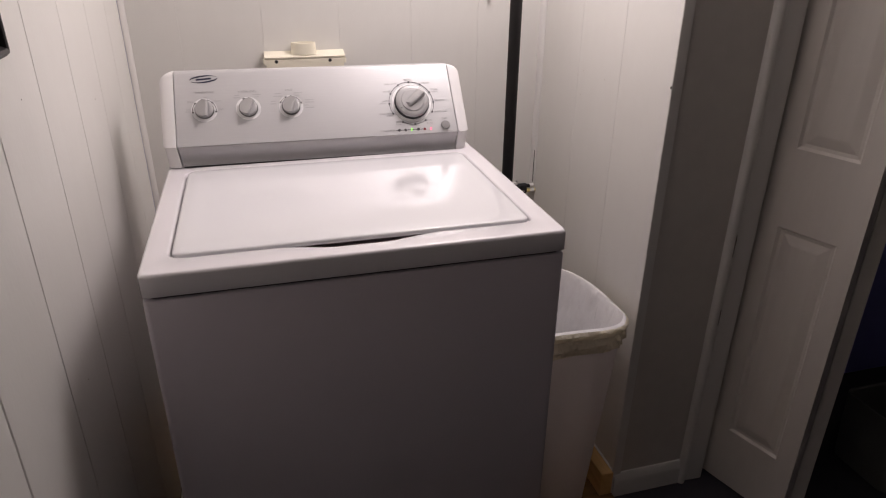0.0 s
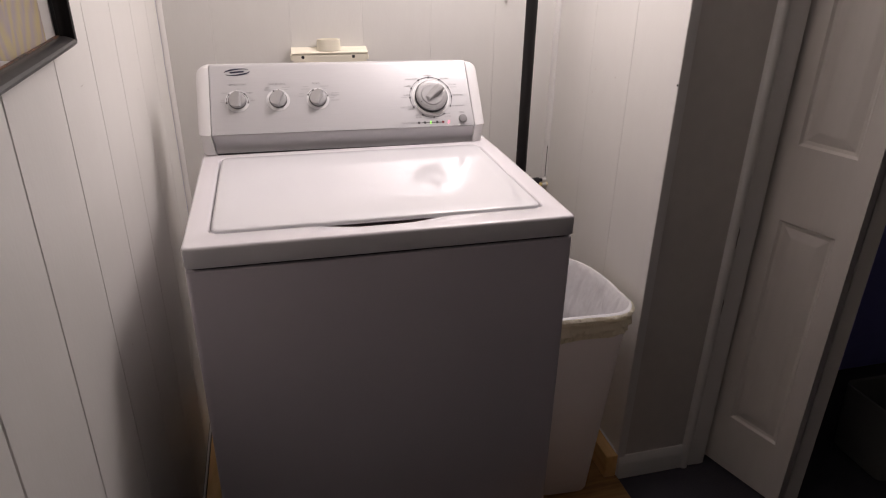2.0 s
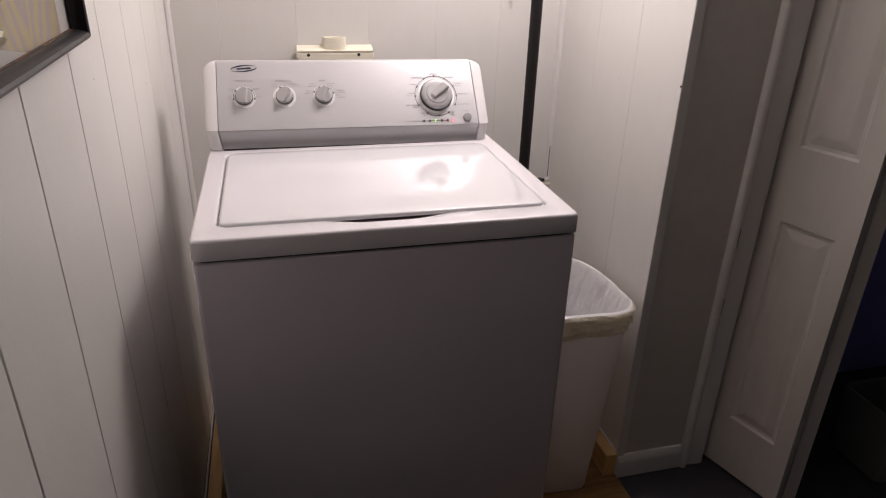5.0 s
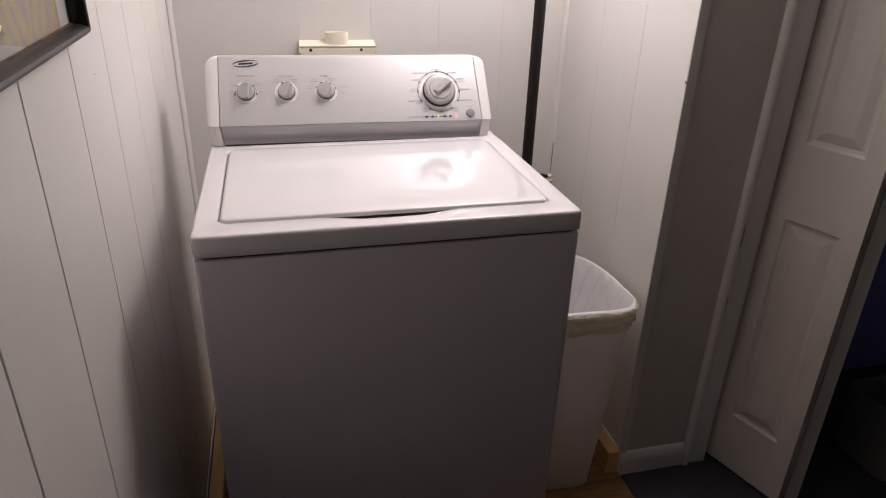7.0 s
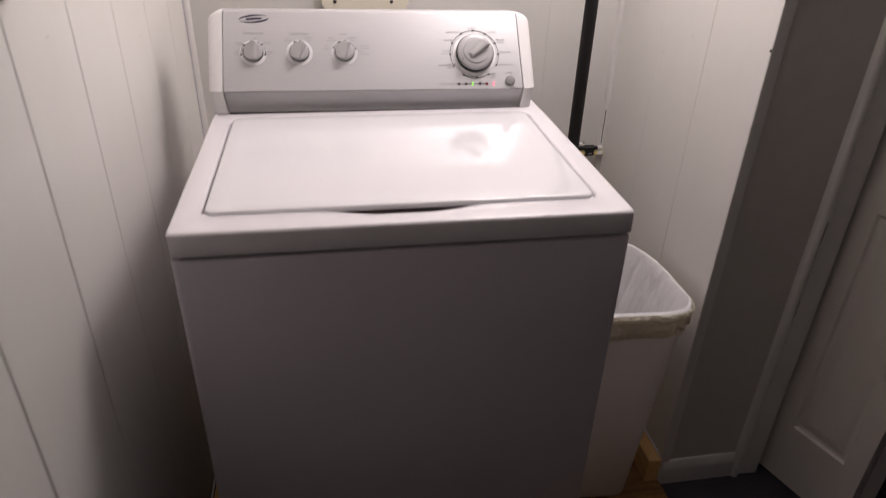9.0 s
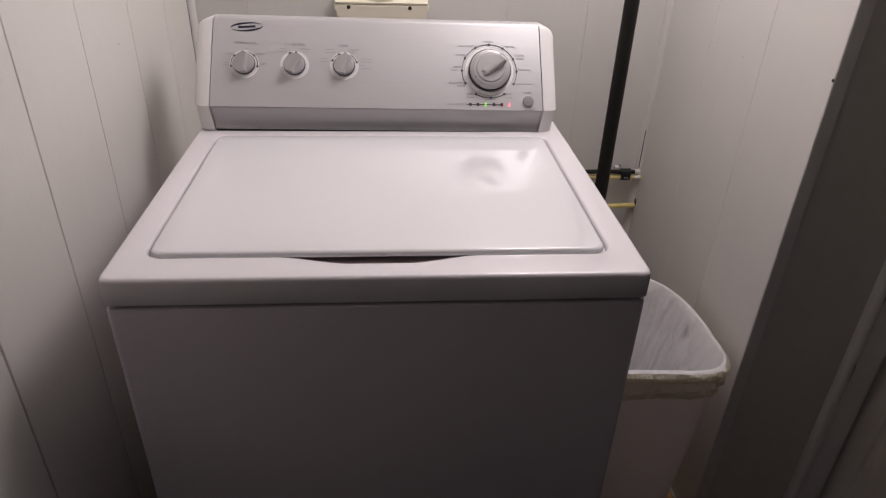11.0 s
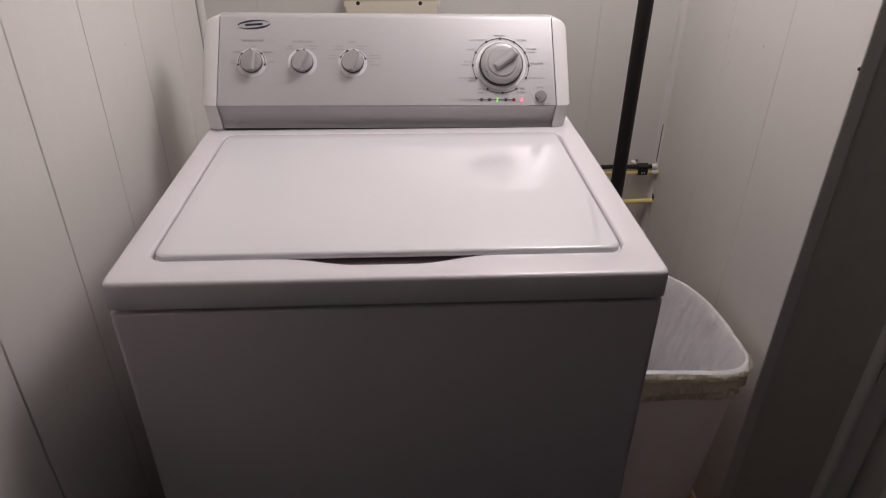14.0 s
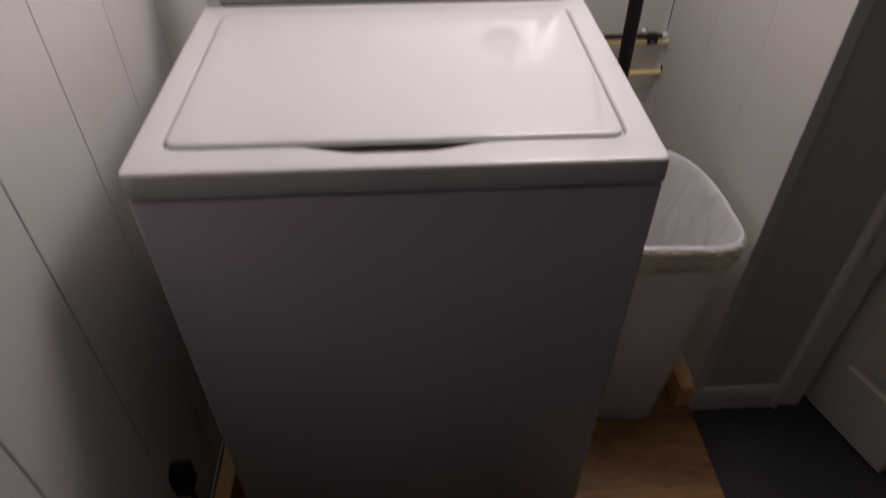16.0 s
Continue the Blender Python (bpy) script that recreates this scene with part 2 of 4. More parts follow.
CLOTH = material("dim_grey", (0.16, 0.16, 0.15), 0.9, grain=0.4, grain_scale=300, stain=0.2, stain_scale=8, bump=0.5, bump_scale=400, spec=0.1)
SPECK = material("filled_nail", (0.60, 0.56, 0.52), 0.7)
DULLRED = material("dull_red_lens", (0.20, 0.03, 0.04), 0.3)

# ---------------------------------------------------------------- mesh helpers


def finish(bm, name, mat, smooth=False):
    bmesh.ops.recalc_face_normals(bm, faces=bm.faces)
    me = bpy.data.meshes.new(name)
    bm.to_mesh(me)
    bm.free()
    me.materials.append(mat)
    if smooth:
        for p in me.polygons:
            p.use_smooth = True
        me.set_sharp_from_angle(angle=radians(38))
    return me


def part(name, bm, mat, parent=None, label="", smooth=False):
    ob = new(name, finish(bm, name, mat, smooth))
    if parent is not None:
        ob.parent = parent
    if label:
        tagged(ob, label)
    return ob


def holder(name, place=(0, 0, 0), turn=0.0):
    ob = new(name)
    ob.matrix_basis = pose(*place, 0, 0, turn)
    ob.empty_display_size = 0.05
    return ob


def box(x0, x1, y0, y1, z0, z1, bevel=0.0, seg=2, bm=None):
    bm = bm or bmesh.new()
    made = bmesh.ops.create_cube(bm, size=1.0)["verts"]
    for v in made:
        v.co = (x0 + (v.co.x + 0.5) * (x1 - x0), y0 + (v.co.y + 0.5) * (y1 - y0), z0 + (v.co.z + 0.5) * (z1 - z0))
    if bevel > 0:
        edges = list({e for v in made for e in v.link_edges})
        bmesh.ops.bevel(bm, geom=edges, offset=bevel, segments=seg, affect="EDGES", profile=0.5)
    return bm


def extrude_profile(points, a0, a1, axis="x", bm=None):
    """A closed profile of (u, v) swept along an axis: x -> (y, z), y -> (x, z), z -> (x, y)."""
    bm = bm or bmesh.new()

    def at(a, u, v):
        return {"x": (a, u, v), "y": (u, a, v), "z": (u, v, a)}[axis]

    one = [bm.verts.new(at(a0, u, v)) for u, v in points]
    two = [bm.verts.new(at(a1, u, v)) for u, v in points]
    n = len(points)
    for i in range(n):
        bm.faces.new((one[i], one[(i + 1) % n], two[(i + 1) % n], two[i]))
    bm.faces.new(one)
    bm.faces.new(two[::-1])
    return bm


def tube(points, radius, seg=16, bm=None, cap=True):
    bm = bm or bmesh.new()
    pts = [Vector(p) for p in points]
    rings = []
    for i, p in enumerate(pts):
        d = (pts[min(i + 1, len(pts) - 1)] - pts[max(i - 1, 0)]).normalized()
        side = d.cross(Vector((0, 0, 1)) if abs(d.z) < 0.9 else Vector((0, 1, 0))).normalized()
        up = side.cross(d)
        r = radius[i] if isinstance(radius, (list, tuple)) else radius
        rings.append([bm.verts.new(p + r * (math.cos(2 * math.pi * k / seg) * side + math.sin(2 * math.pi * k / seg) * up)) for k in range(seg)])
    for a, b in zip(rings, rings[1:]):
        for k in range(seg):
            bm.faces.new((a[k], a[(k + 1) % seg], b[(k + 1) % seg], b[k]))
    if cap:
        bm.faces.new(rings[0][::-1])
        bm.faces.new(rings[-1])
    return bm


def lathe(profile, seg=32, bm=None):
    """A surface of revolution about local z from (radius, height) pairs, closed at both ends."""
    bm = bm or bmesh.new()
    rings = []
    for r, h in profile:
        rings.append([bm.verts.new((r * math.cos(2 * math.pi * k / seg), r * math.sin(2 * math.pi * k / seg), h)) for k in range(seg)])
    for a, b in zip(rings, rings[1:]):
        for k in range(seg):
            bm.faces.new((a[k], a[(k + 1) % seg], b[(k + 1) % seg], b[k]))
    bm.faces.new(rings[0][::-1])
    bm.faces.new(rings[-1])
    return bm


def annulus(r0, r1, a0=0.0, a1=360.0, h=0.0006, seg=48):
    """A thin flat ring or arc in the local xy plane, angles in degrees from +x."""
    bm = bmesh.new()
    whole = abs(a1 - a0) >= 359.9
    n = max(3, int(seg * abs(a1 - a0) / 360))
    rows = []
    for i in range(n if whole else n + 1):
        a = radians(a0 + (a1 - a0) * i / n)
        c, s = math.cos(a), math.sin(a)
        rows.append([bm.verts.new((r * c, r * s, z)) for r, z in ((r0, 0), (r1, 0), (r1, h), (r0, h))])
    m = len(rows)
    for i in range(m if whole else m - 1):
        a, b = rows[i], rows[(i + 1) % m]
        for k in range(4):
            bm.faces.new((a[k], a[(k + 1) % 4], b[(k + 1) % 4], b[k]))
    if not whole:
        bm.faces.new(rows[0])
        bm.faces.new(rows[-1][::-1])
    return bm


def rounded(x0, x1, y0, y1, r, seg=6):
    """Corner points of a rounded rectangle, counter-clockwise."""
    pts = []
    for cx, cy, a0 in ((x1 - r, y0 + r, -90), (x1 - r, y1 - r, 0), (x0 + r, y1 - r, 90), (x0 + r, y0 + r, 180)):
        for i in range(seg + 1):
            a = radians(a0 + 90 * i / seg)
            pts.append((cx + r * math.cos(a), cy + r * math.sin(a)))
    return pts


def lettering(text, size, mat, parent, m, align="CENTER"):
    """Raised print from the built-in font as a mesh part."""
    cu = bpy.data.curves.new("print", "FONT")
    cu.body, cu.size, cu.align_x, cu.align_y, cu.extrude = text, size, align, "CENTER", 0.0002
    cu.resolution_u = 2
    tmp = new("print", cu)
    me = bpy.data.meshes.new_from_object(tmp.evaluated_get(bpy.context.evaluated_depsgraph_get()))
    bpy.data.objects.remove(tmp)
    me.materials.clear()
    me.materials.append(mat)
    ob = new("lettering", me)
    ob.parent = parent
    ob.matrix_basis = m
    return ob


# ---------------------------------------------------------------- structure
LEFT, RIGHT, BACK, FRONTW, TOP = -0.461, 0.719, 0.995, 0.292, 2.30
SOUTH, EAST = -3.2, 2.9
FLOOR = 0.010
CASE = 0.935
JAMB = CASE + 0.083


def plank_wall(name, label, along, face, inward, cuts, z0, gaps, backing, ch=0.0014):
    """A panelled wall: backing board with one plank between each pair of cuts. along: 'x' or 'y'."""
    thick = 0.006
    back0, back1 = face - inward * (thick - 0.0012), face - inward * 0.09
    lo, hi = min(back0, back1), max(back0, back1)
    a0, a1 = cuts[0], cuts[-1]
    bm = box(a0, a1, lo, hi, 0.0, TOP) if along == "x" else box(lo, hi, a0, a1, 0.0, TOP)
    wall = tagged(part(name, bm, backing), label, "wall", kind="structure")
    for i in range(len(cuts) - 1):
        g0, g1 = gaps[i] / 2, gaps[i + 1] / 2
        p0, p1 = cuts[i] + g0, cuts[i + 1] - g1
        lo, hi = sorted((face, face - inward * thick))
        prof = [(p0, -thick), (p1, -thick), (p1, -ch), (p1 - ch, 0), (p0 + ch, 0), (p0, -ch)]
        bm = bmesh.new()
        pts = [(u, face + inward * v) for u, v in prof] if along == "x" else [(face + inward * v, u) for u, v in prof]
        extrude_profile(pts, z0, TOP, "z", bm)
        part("plank", bm, PANEL, wall)
    return wall


ply = part("floor", box(LEFT, RIGHT + 0.002, -0.19, BACK, -0.002, FLOOR, 0.0015, 1), PLY)
tagged(ply, "bare tan plywood sheet under the washing machine", "floor", kind="structure")
carpet = part("carpet", box(LEFT - 0.1, EAST + 0.1, SOUTH - 0.1, 2.1, -0.05, 0.0), CARPET)
tagged(carpet, "dark blue-grey short pile carpet", "carpet", kind="structure")
ceiling = part("ceiling", box(LEFT - 0.1, EAST + 0.1, SOUTH - 0.1, 2.1, TOP, TOP + 0.08), CEIL)
tagged(ceiling, "plain white ceiling", "ceiling", kind="structure")

plank_wall("wall_west", "white painted wood-panel wall with vertical grooves", "y", LEFT, 1,
           [SOUTH, -2.5, -1.50, -1.29, -1.08, -0.87, -0.665, -0.458, -0.250, -0.037, 0.169, 0.377, 0.591, 0.800, BACK - 0.0205], 0.0765,
           [0.002] * 7 + [0.0024, 0.0024, 0.0020, 0.0016, 0.0012, 0.0008, 0.0006, 0.0006], BACKING)
plank_wall("wall_north", "white painted wood-panel wall behind the washing machine", "x", BACK, -1,
           [LEFT, -0.325, -0.111, 0.098, 0.305, 0.508, RIGHT], 0.0, [0.0003] * 7, TRIM, 0.0006)
plank_wall("wall_east", "white painted wood-panel side wall of the alcove", "y", RIGHT, -1,
           [FRONTW + 0.008, 0.515, 0.737, BACK], 0.095, [0.0006, 0.0005, 0.0005, 0.0006], TRIM, 0.0010)

# wall facing the room, beside the alcove
wall = part("wall_south_1", box(RIGHT + 0.09, JAMB, FRONTW, FRONTW + 0.10, 0, TOP), GREY)
tagged(wall, "grey painted wall beside the alcove", "wall", kind="structure")
front = part("wall_face", box(RIGHT, RIGHT + 0.09, FRONTW, FRONTW + 0.0075, 0, TOP), GREY, wall)
header = part("wall_south_2", box(JAMB, JAMB + 1.22, FRONTW, FRONTW + 0.10, 2.06, TOP), GREY)
tagged(header, "grey wall over the closet opening", "wall", kind="structure")
wall3 = part("wall_south_3", box(JAMB + 1.22, EAST, FRONTW, FRONTW + 0.10, 0, TOP), GREY)
tagged(wall3, "grey painted wall past the closet", "wall", kind="structure")
for nm, b, lab in (("wall_room_1", (LEFT - 0.09, EAST + 0.1, SOUTH - 0.1, SOUTH, 0, TOP), "unseen room wall, near black to cut bounced light"),
                   ("wall_room_2", (EAST, EAST + 0.1, SOUTH, 2.0, 0, TOP), "unseen room wall, near black to cut bounced light"),
                   ("wall_closet_1", (RIGHT + 0.12, EAST, 0.60, 0.70, 0, TOP), "closet back wall, blue for the veil over the dark"),
                   ("wall_closet_2", (RIGHT + 0.09, RIGHT + 0.12, FRONTW + 0.1, 0.70, 0, TOP), "closet side wall in the same veil blue"),
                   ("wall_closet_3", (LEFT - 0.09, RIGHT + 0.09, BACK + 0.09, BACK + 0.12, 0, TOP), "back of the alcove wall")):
    tagged(part(nm, box(*b), VEIL if "closet" in nm else ROOM), lab, "wall", kind="structure")

# outside corner moulding, an L of two thin rounded legs
w, th = 0.022, 0.004
prof = [(RIGHT - th, FRONTW - th), (RIGHT + w, FRONTW - th), (RIGHT + w, FRONTW), (RIGHT, FRONTW), (RIGHT, FRONTW + w), (RIGHT - th, FRONTW + w)]
bm = extrude_profile(prof, 0.0, TOP, "z")
bmesh.ops.bevel(bm, geom=[e for e in bm.edges if abs(e.verts[0].co.z - e.verts[1].co.z) > 1], offset=0.0012, segments=2, affect="EDGES")
tagged(part("trim_corner", bm, TRIM), "white painted outside corner moulding", "trim", kind="structure")
# inside corner mouldings
for nm, x, sx in (("trim_inside_1", LEFT, 1), ("trim_inside_2", RIGHT, -1)):
    prof = [(x, BACK)] + [(x + sx * 0.013 * math.cos(radians(a)), BACK - 0.018 * math.sin(radians(a))) for a in range(0, 91, 15)]
    tagged(part(nm, extrude_profile(prof, 0.098, TOP, "z"), TRIM), "white quarter-round moulding in the panel corner", "trim", kind="structure")
# baseboard with a soft sloping top
prof = [(FRONTW, 0.0), (FRONTW - 0.011, 0.0), (FRONTW - 0.0115, 0.050), (FRONTW - 0.0108, 0.058), (FRONTW - 0.0085, 0.067), (FRONTW - 0.0060, 0.074), (FRONTW - 0.0030, 0.080), (FRONTW, 0.082)]
tagged(part("baseboard", extrude_profile(prof, RIGHT + 0.001, CASE, "x"), TRIM), "white painted baseboard with a sloping top", "baseboard", kind="structure")
# casing beside the closet opening
prof = [(CASE, FRONTW), (CASE, FRONTW - 0.007)] + [(CASE + 0.012 - 0.012 * math.cos(radians(a)), FRONTW - 0.007 - 0.011 * math.sin(radians(a))) for a in range(20, 161, 20)]
prof += [(CASE + 0.026, FRONTW - 0.009), (CASE + 0.030, FRONTW - 0.0075), (CASE + 0.070, FRONTW - 0.010), (CASE + 0.080, FRONTW - 0.009), (CASE + 0.084, FRONTW - 0.005), (CASE + 0.084, FRONTW)]
tagged(part("trim_casing_1", extrude_profile(prof, 0.0, 2.06, "z"), TRIM), "white painted moulded closet casing, chipped", "trim", kind="structure")
prof = [(2 * JAMB + 1.22 - u, v) for u, v in prof]
tagged(part("trim_casing_2", extrude_profile(prof, 0.0, 2.06, "z"), TRIM), "white painted moulded closet casing", "trim", kind="structure")
tagged(part("trim_jamb", box(JAMB, JAMB + 0.004, FRONTW, FRONTW + 0.10, 0, 2.06), TRIM), "white painted closet jamb", "trim", kind="structure")
# bright lower edges of the side panelling
tagged(part("trim_edge_1", box(RIGHT - 0.0065, RIGHT - 0.001, FRONTW + 0.004, BACK, 0.090, 0.0945, 0.001, 1), RING), "white raw lower edge of the panelling", "trim", kind="structure")
tagged(part("trim_edge_2", box(LEFT + 0.001, LEFT + 0.0065, -0.15, BACK, 0.070, 0.0745, 0.001, 1), TRIM), "white raw lower edge of the panelling", "trim", kind="structure")

# lumber along the foot of the side walls
for x0, x1, y0, y1, h in ((RIGHT - 0.040, RIGHT - 0.002, FRONTW - 0.006, BACK - 0.01, 0.089), (LEFT + 0.009, LEFT + 0.047, -0.15, BACK - 0.01, 0.072)):
    ob = part("lumber", box(x0, x1, y0, y1, FLOOR, h, 0.003, 2), LUMBER)
    tagged(ob, "bare pine stud lying on edge along the wall foot", "lumber", "studs along the walls")

# ---------------------------------------------------------------- bifold closet door
def door_leaf(parent, name, width, height, thick, bottom):
    """One narrow leaf with three raised panels on its local -y face; x from 0 to width."""
    bm = bmesh.new()
    s0, s1 = 0.079, 0.223
    rows = [(0.195, 0.826), (1.022, 1.66), (1.74, 1.93)]
    xs, zs = [0, s0, s1, width], [bottom] + [z for r in rows for z in r] + [height]

    def v(x, y, z):
        return bm.verts.new((x, y, z))

    for i in range(3):
        for j in range(len(zs) - 1):
            if i == 1 and j % 2 == 1:
                rings = []
                for inset, dep in ((0, 0), (0.006, 0.006), (0.014, 0.0075), (0.036, 0.002), (0.040, 0.0015)):
                    a, b, c, d = xs[i] + inset, xs[i + 1] - inset, zs[j] + inset, zs[j + 1] - inset
                    rings.append([v(a, dep, c), v(b, dep, c), v(b, dep, d), v(a, dep, d)])
                for p, q in zip(rings, rings[1:]):
                    for k in range(4):
                        bm.faces.new((p[k], p[(k + 1) % 4], q[(k + 1) % 4], q[k]))
                bm.faces.new(rings[-1])
            else:
                bm.faces.new((v(xs[i], 0, zs[j]), v(xs[i + 1], 0, zs[j]), v(xs[i + 1], 0, zs[j + 1]), v(xs[i], 0, zs[j + 1])))
    bmesh.ops.remove_doubles(bm, verts=bm.verts, dist=1e-5)
    rim = [e for e in bm.edges if len(e.link_faces) == 1]
    ext = bmesh.ops.extrude_edge_only(bm, edges=rim)
    new_v = [g for g in ext["geom"] if isinstance(g, bmesh.types.BMVert)]
    for w_ in new_v:
        w_.co.y = thick
    bmesh.ops.contextual_create(bm, geom=[e for e in bm.edges if len(e.link_faces) == 1])
    return part(name, bm, DOOR, parent)


door = tagged(holder("door_1", (1.0265, 0.330, 0.0)), "white six-panel bifold closet door standing half folded", "door", kind="structure")
ang = math.degrees(math.atan2(-0.951, 0.310))
leaf = door_leaf(door, "leaf", 0.271, 2.03, 0.030, 0.012)
leaf.matrix_basis = pose(0, 0, 0, 0, 0, ang)
tip = Vector((0.271 * 0.310, -0.271 * 0.951, 0))
nrm = Vector((0.951, 0.310, 0))
leaf2 = door_leaf(door, "leaf", 0.271, 2.03, 0.036, 0.012)
start = tip + nrm * 0.033 + Vector((0.951, -0.310, 0)) * 0.041 + Vector((0.0, 0.004, 0))
leaf2.matrix_basis = pose(*start, 0, 0, math.degrees(math.atan2(0.951, 0.310)))
for z in (0.25, 1.0, 1.8):
    bm = box(0.006, 0.026, -0.0012, 0.0005, z - 0.032, z + 0.032, 0.0004, 1)
    hg = part("hinge", bm, DOOR, door)
    hg.matrix_basis = Matrix.Translation(tip) @ pose(0, 0, 0, 0, 0, math.degrees(math.atan2(0.310, 0.951)))


# nail heads and specks on the alcove side wall and its corner moulding
for y, z, r in ((0.587, 1.133, 0.0024), (0.706, 1.135, 0.0016), (0.737, 1.117, 0.0018), (0.711, 1.069, 0.0022), (0.510, 1.000, 0.0012), (0.350, 0.62, 0.0012)):
    sp = part("nail_head", lathe([(r, 0.0), (r * 0.8, 0.0006)], 10), SPECK, bpy.data.objects["wall_east"])
    sp.matrix_basis = pose(RIGHT - 0.0002, y, z, 0, -90, 0)
sp = part("nail_head", lathe([(0.0030, 0.0), (0.0024, 0.0012)], 10), RUBBER, bpy.data.objects["trim_corner"])
sp.matrix_basis = pose(RIGHT - 0.0042, FRONTW - 0.001, 1.170, 0, -90, 0)
for y, z, r in ((0.076, 1.250, 0.0012), (0.516, 1.157, 0.0016), (0.05, 0.80, 0.0012)):
    sp = part("nail_head", lathe([(r, 0.0), (r * 0.8, 0.0006)], 10), SPECK, bpy.data.objects["wall_west"])
    sp.matrix_basis = pose(LEFT + 0.0002, y, z, 0, 90, 0)
for x, z in ((0.86, 1.02), (0.93, 1.13), (0.80, 0.55), (0.90, 0.42), (0.84, 1.24), (0.95, 0.78)):
    sp = part("dent", lathe([(0.0030, 0.0), (0.0022, 0.0005)], 10), GREY, wall)
    sp.matrix_basis = pose(x, FRONTW - 0.0001, z, 90, 0, 0)
# chipped places along the bead of the casing
for z0, size in ((0.742, 1.0), (0.545, 0.8)):
    bm = bmesh.new()
    pts = [(0.0, 0.0), (0.0016, 0.012), (0.0012, 0.030), (0.0026, 0.046), (0.0006, 0.062), (-0.0012, 0.044), (-0.0004, 0.020)]
    extrude_profile([(CASE + 0.0185 + u * size, z0 + v * size) for u, v in pts], FRONTW - 0.0172, FRONTW - 0.010, "y", bm)
    part("paint_chip", bm, BACKING, bpy.data.objects["trim_casing_1"])

# ---------------------------------------------------------------- washing machine
washer = tagged(holder("washing_machine"), "white top-loading washing machine with a silver control panel, lid closed", "washing machine")
DECK = 1.000
LIP = 0.9615


def deck_top():
    """The rim built as four strips round the opening, so that the front strip can dip under the lid's finger hold."""
    bm = bmesh.new()
    X, Y0, Y1, R = 0.3485, -0.005, 0.690, 0.006
    steps = 57
    outer_pts = []
    for side in range(4):
        for i in range(steps):
            u = i / steps
            o = {0: (-1 + 2 * u, -1), 1: (1, -1 + 2 * u), 2: (1 - 2 * u, 1), 3: (-1, 1 - 2 * u)}[side]
            outer_pts.append(o)

    def place(o, x0, x1, y0, y1, r):
        """Square outline point mapped to a rounded rectangle."""
        x = x0 + (o[0] + 1) / 2 * (x1 - x0)
        y = y0 + (o[1] + 1) / 2 * (y1 - y0)
        cx, cy = min(max(x, x0 + r), x1 - r), min(max(y, y0 + r), y1 - r)
        dx, dy = x - cx, y - cy
        d = math.hypot(dx, dy)
        if d > 1e-9 and dx and dy:
            x, y = cx + dx / d * r, cy + dy / d * r
        return x, y

    def dip(x):
        """How far the finger hold reaches forward from the lid's front line."""
        u = 1 - abs((x + 0.006) / 0.130)
        if u <= 0:
            return 0.0
        u = min(1.0, u / 0.68)
        return 0.0178 * (0.35 * u + 0.65 * u * u * (3 - 2 * u))

    rings = []

    def ring(x0, x1, y0, y1, r, z, dips=False, lower=0.0):
        row = []
        for o in outer_pts:
            x, y = place(o, x0, x1, y0, y1, r)
            zz = z
            if dips and o[1] == -1:
                y -= dip(x)
            if y > 0.46:
                zz -= 0.002 * min(1.0, (y - 0.46) / 0.08)
            row.append(bm.verts.new((x, y, zz)))
        rings.append(row)

    ring(-X + 0.012, X - 0.012, Y0 + 0.012, Y1 - 0.01, 0.006, LIP + 0.001)
    ring(-X + 0.001, X - 0.001, Y0 + 0.001, Y1, 0.009, LIP)
    ring(-X, X, Y0, Y1, 0.010, LIP + 0.0015)
    for i in range(6):
        a = radians(90 * i / 5)
        k = R * (1 - math.cos(a))
        ring(-X + k, X - k, Y0 + k, Y1 - k, 0.010, DECK - R + R * math.sin(a))
    ring(-0.3125, 0.3120, 0.0450, 0.4925, 0.028, DECK, True)
    ring(-0.3108, 0.3103, 0.0464, 0.4910, 0.026, DECK - 0.0005, True)
    ring(-0.3090, 0.3084, 0.0478, 0.4895, 0.025, DECK - 0.0020, True)
    ring(-0.3080, 0.3073, 0.0488, 0.4882, 0.024, DECK - 0.0040, True)
    ring(-0.3070, 0.3062, 0.0494, 0.4875, 0.023, DECK - 0.0085, True)
    ring(-0.2950, 0.2945, 0.0496, 0.4760, 0.016, DECK - 0.0095, True)
    ring(-0.2945, 0.2940, 0.0498, 0.4755, 0.016, DECK - 0.040, True)
    for a, b in zip(rings, rings[1:]):
        m = len(a)
        for k in range(m):
            bm.faces.new((a[k], a[(k + 1) % m], b[(k + 1) % m], b[k]))
    bm.faces.new(rings[-1])
    return bm


part("top_deck", deck_top(), ENAMEL, washer, "glossy white enamelled top", smooth=True)

# lid: crowned sheet with rounded corners and a turned-down edge
bm = bmesh.new()
loops = []
for inset, z in ((0.0015, DECK - 0.0055), (0.0, DECK - 0.0040), (0.0006, DECK + 0.0008), (0.0025, DECK + 0.0028), (0.006, DECK + 0.0036), (0.03, DECK + 0.0042)):
    pts = rounded(-0.3040 + inset, 0.3030 - inset, 0.0525 + inset, 0.484 - inset, max(0.020 - inset * 0.3, 0.006), 8)
    row = []
    for x, y in pts:
        zz = z - (0.002 * min(1.0, (y - 0.46) / 0.08) if y > 0.46 else 0)
        row.append(bm.verts.new((x, y, zz)))
    loops.append(row)
for a, b in zip(loops, loops[1:]):
    n = len(a)
    for k in range(n):
        bm.faces.new((a[k], a[(k + 1) % n], b[(k + 1) % n], b[k]))
bm.faces.new(loops[-1])
part("lid", bm, LIDMAT, washer, "glossy white lid, closed", smooth=True)
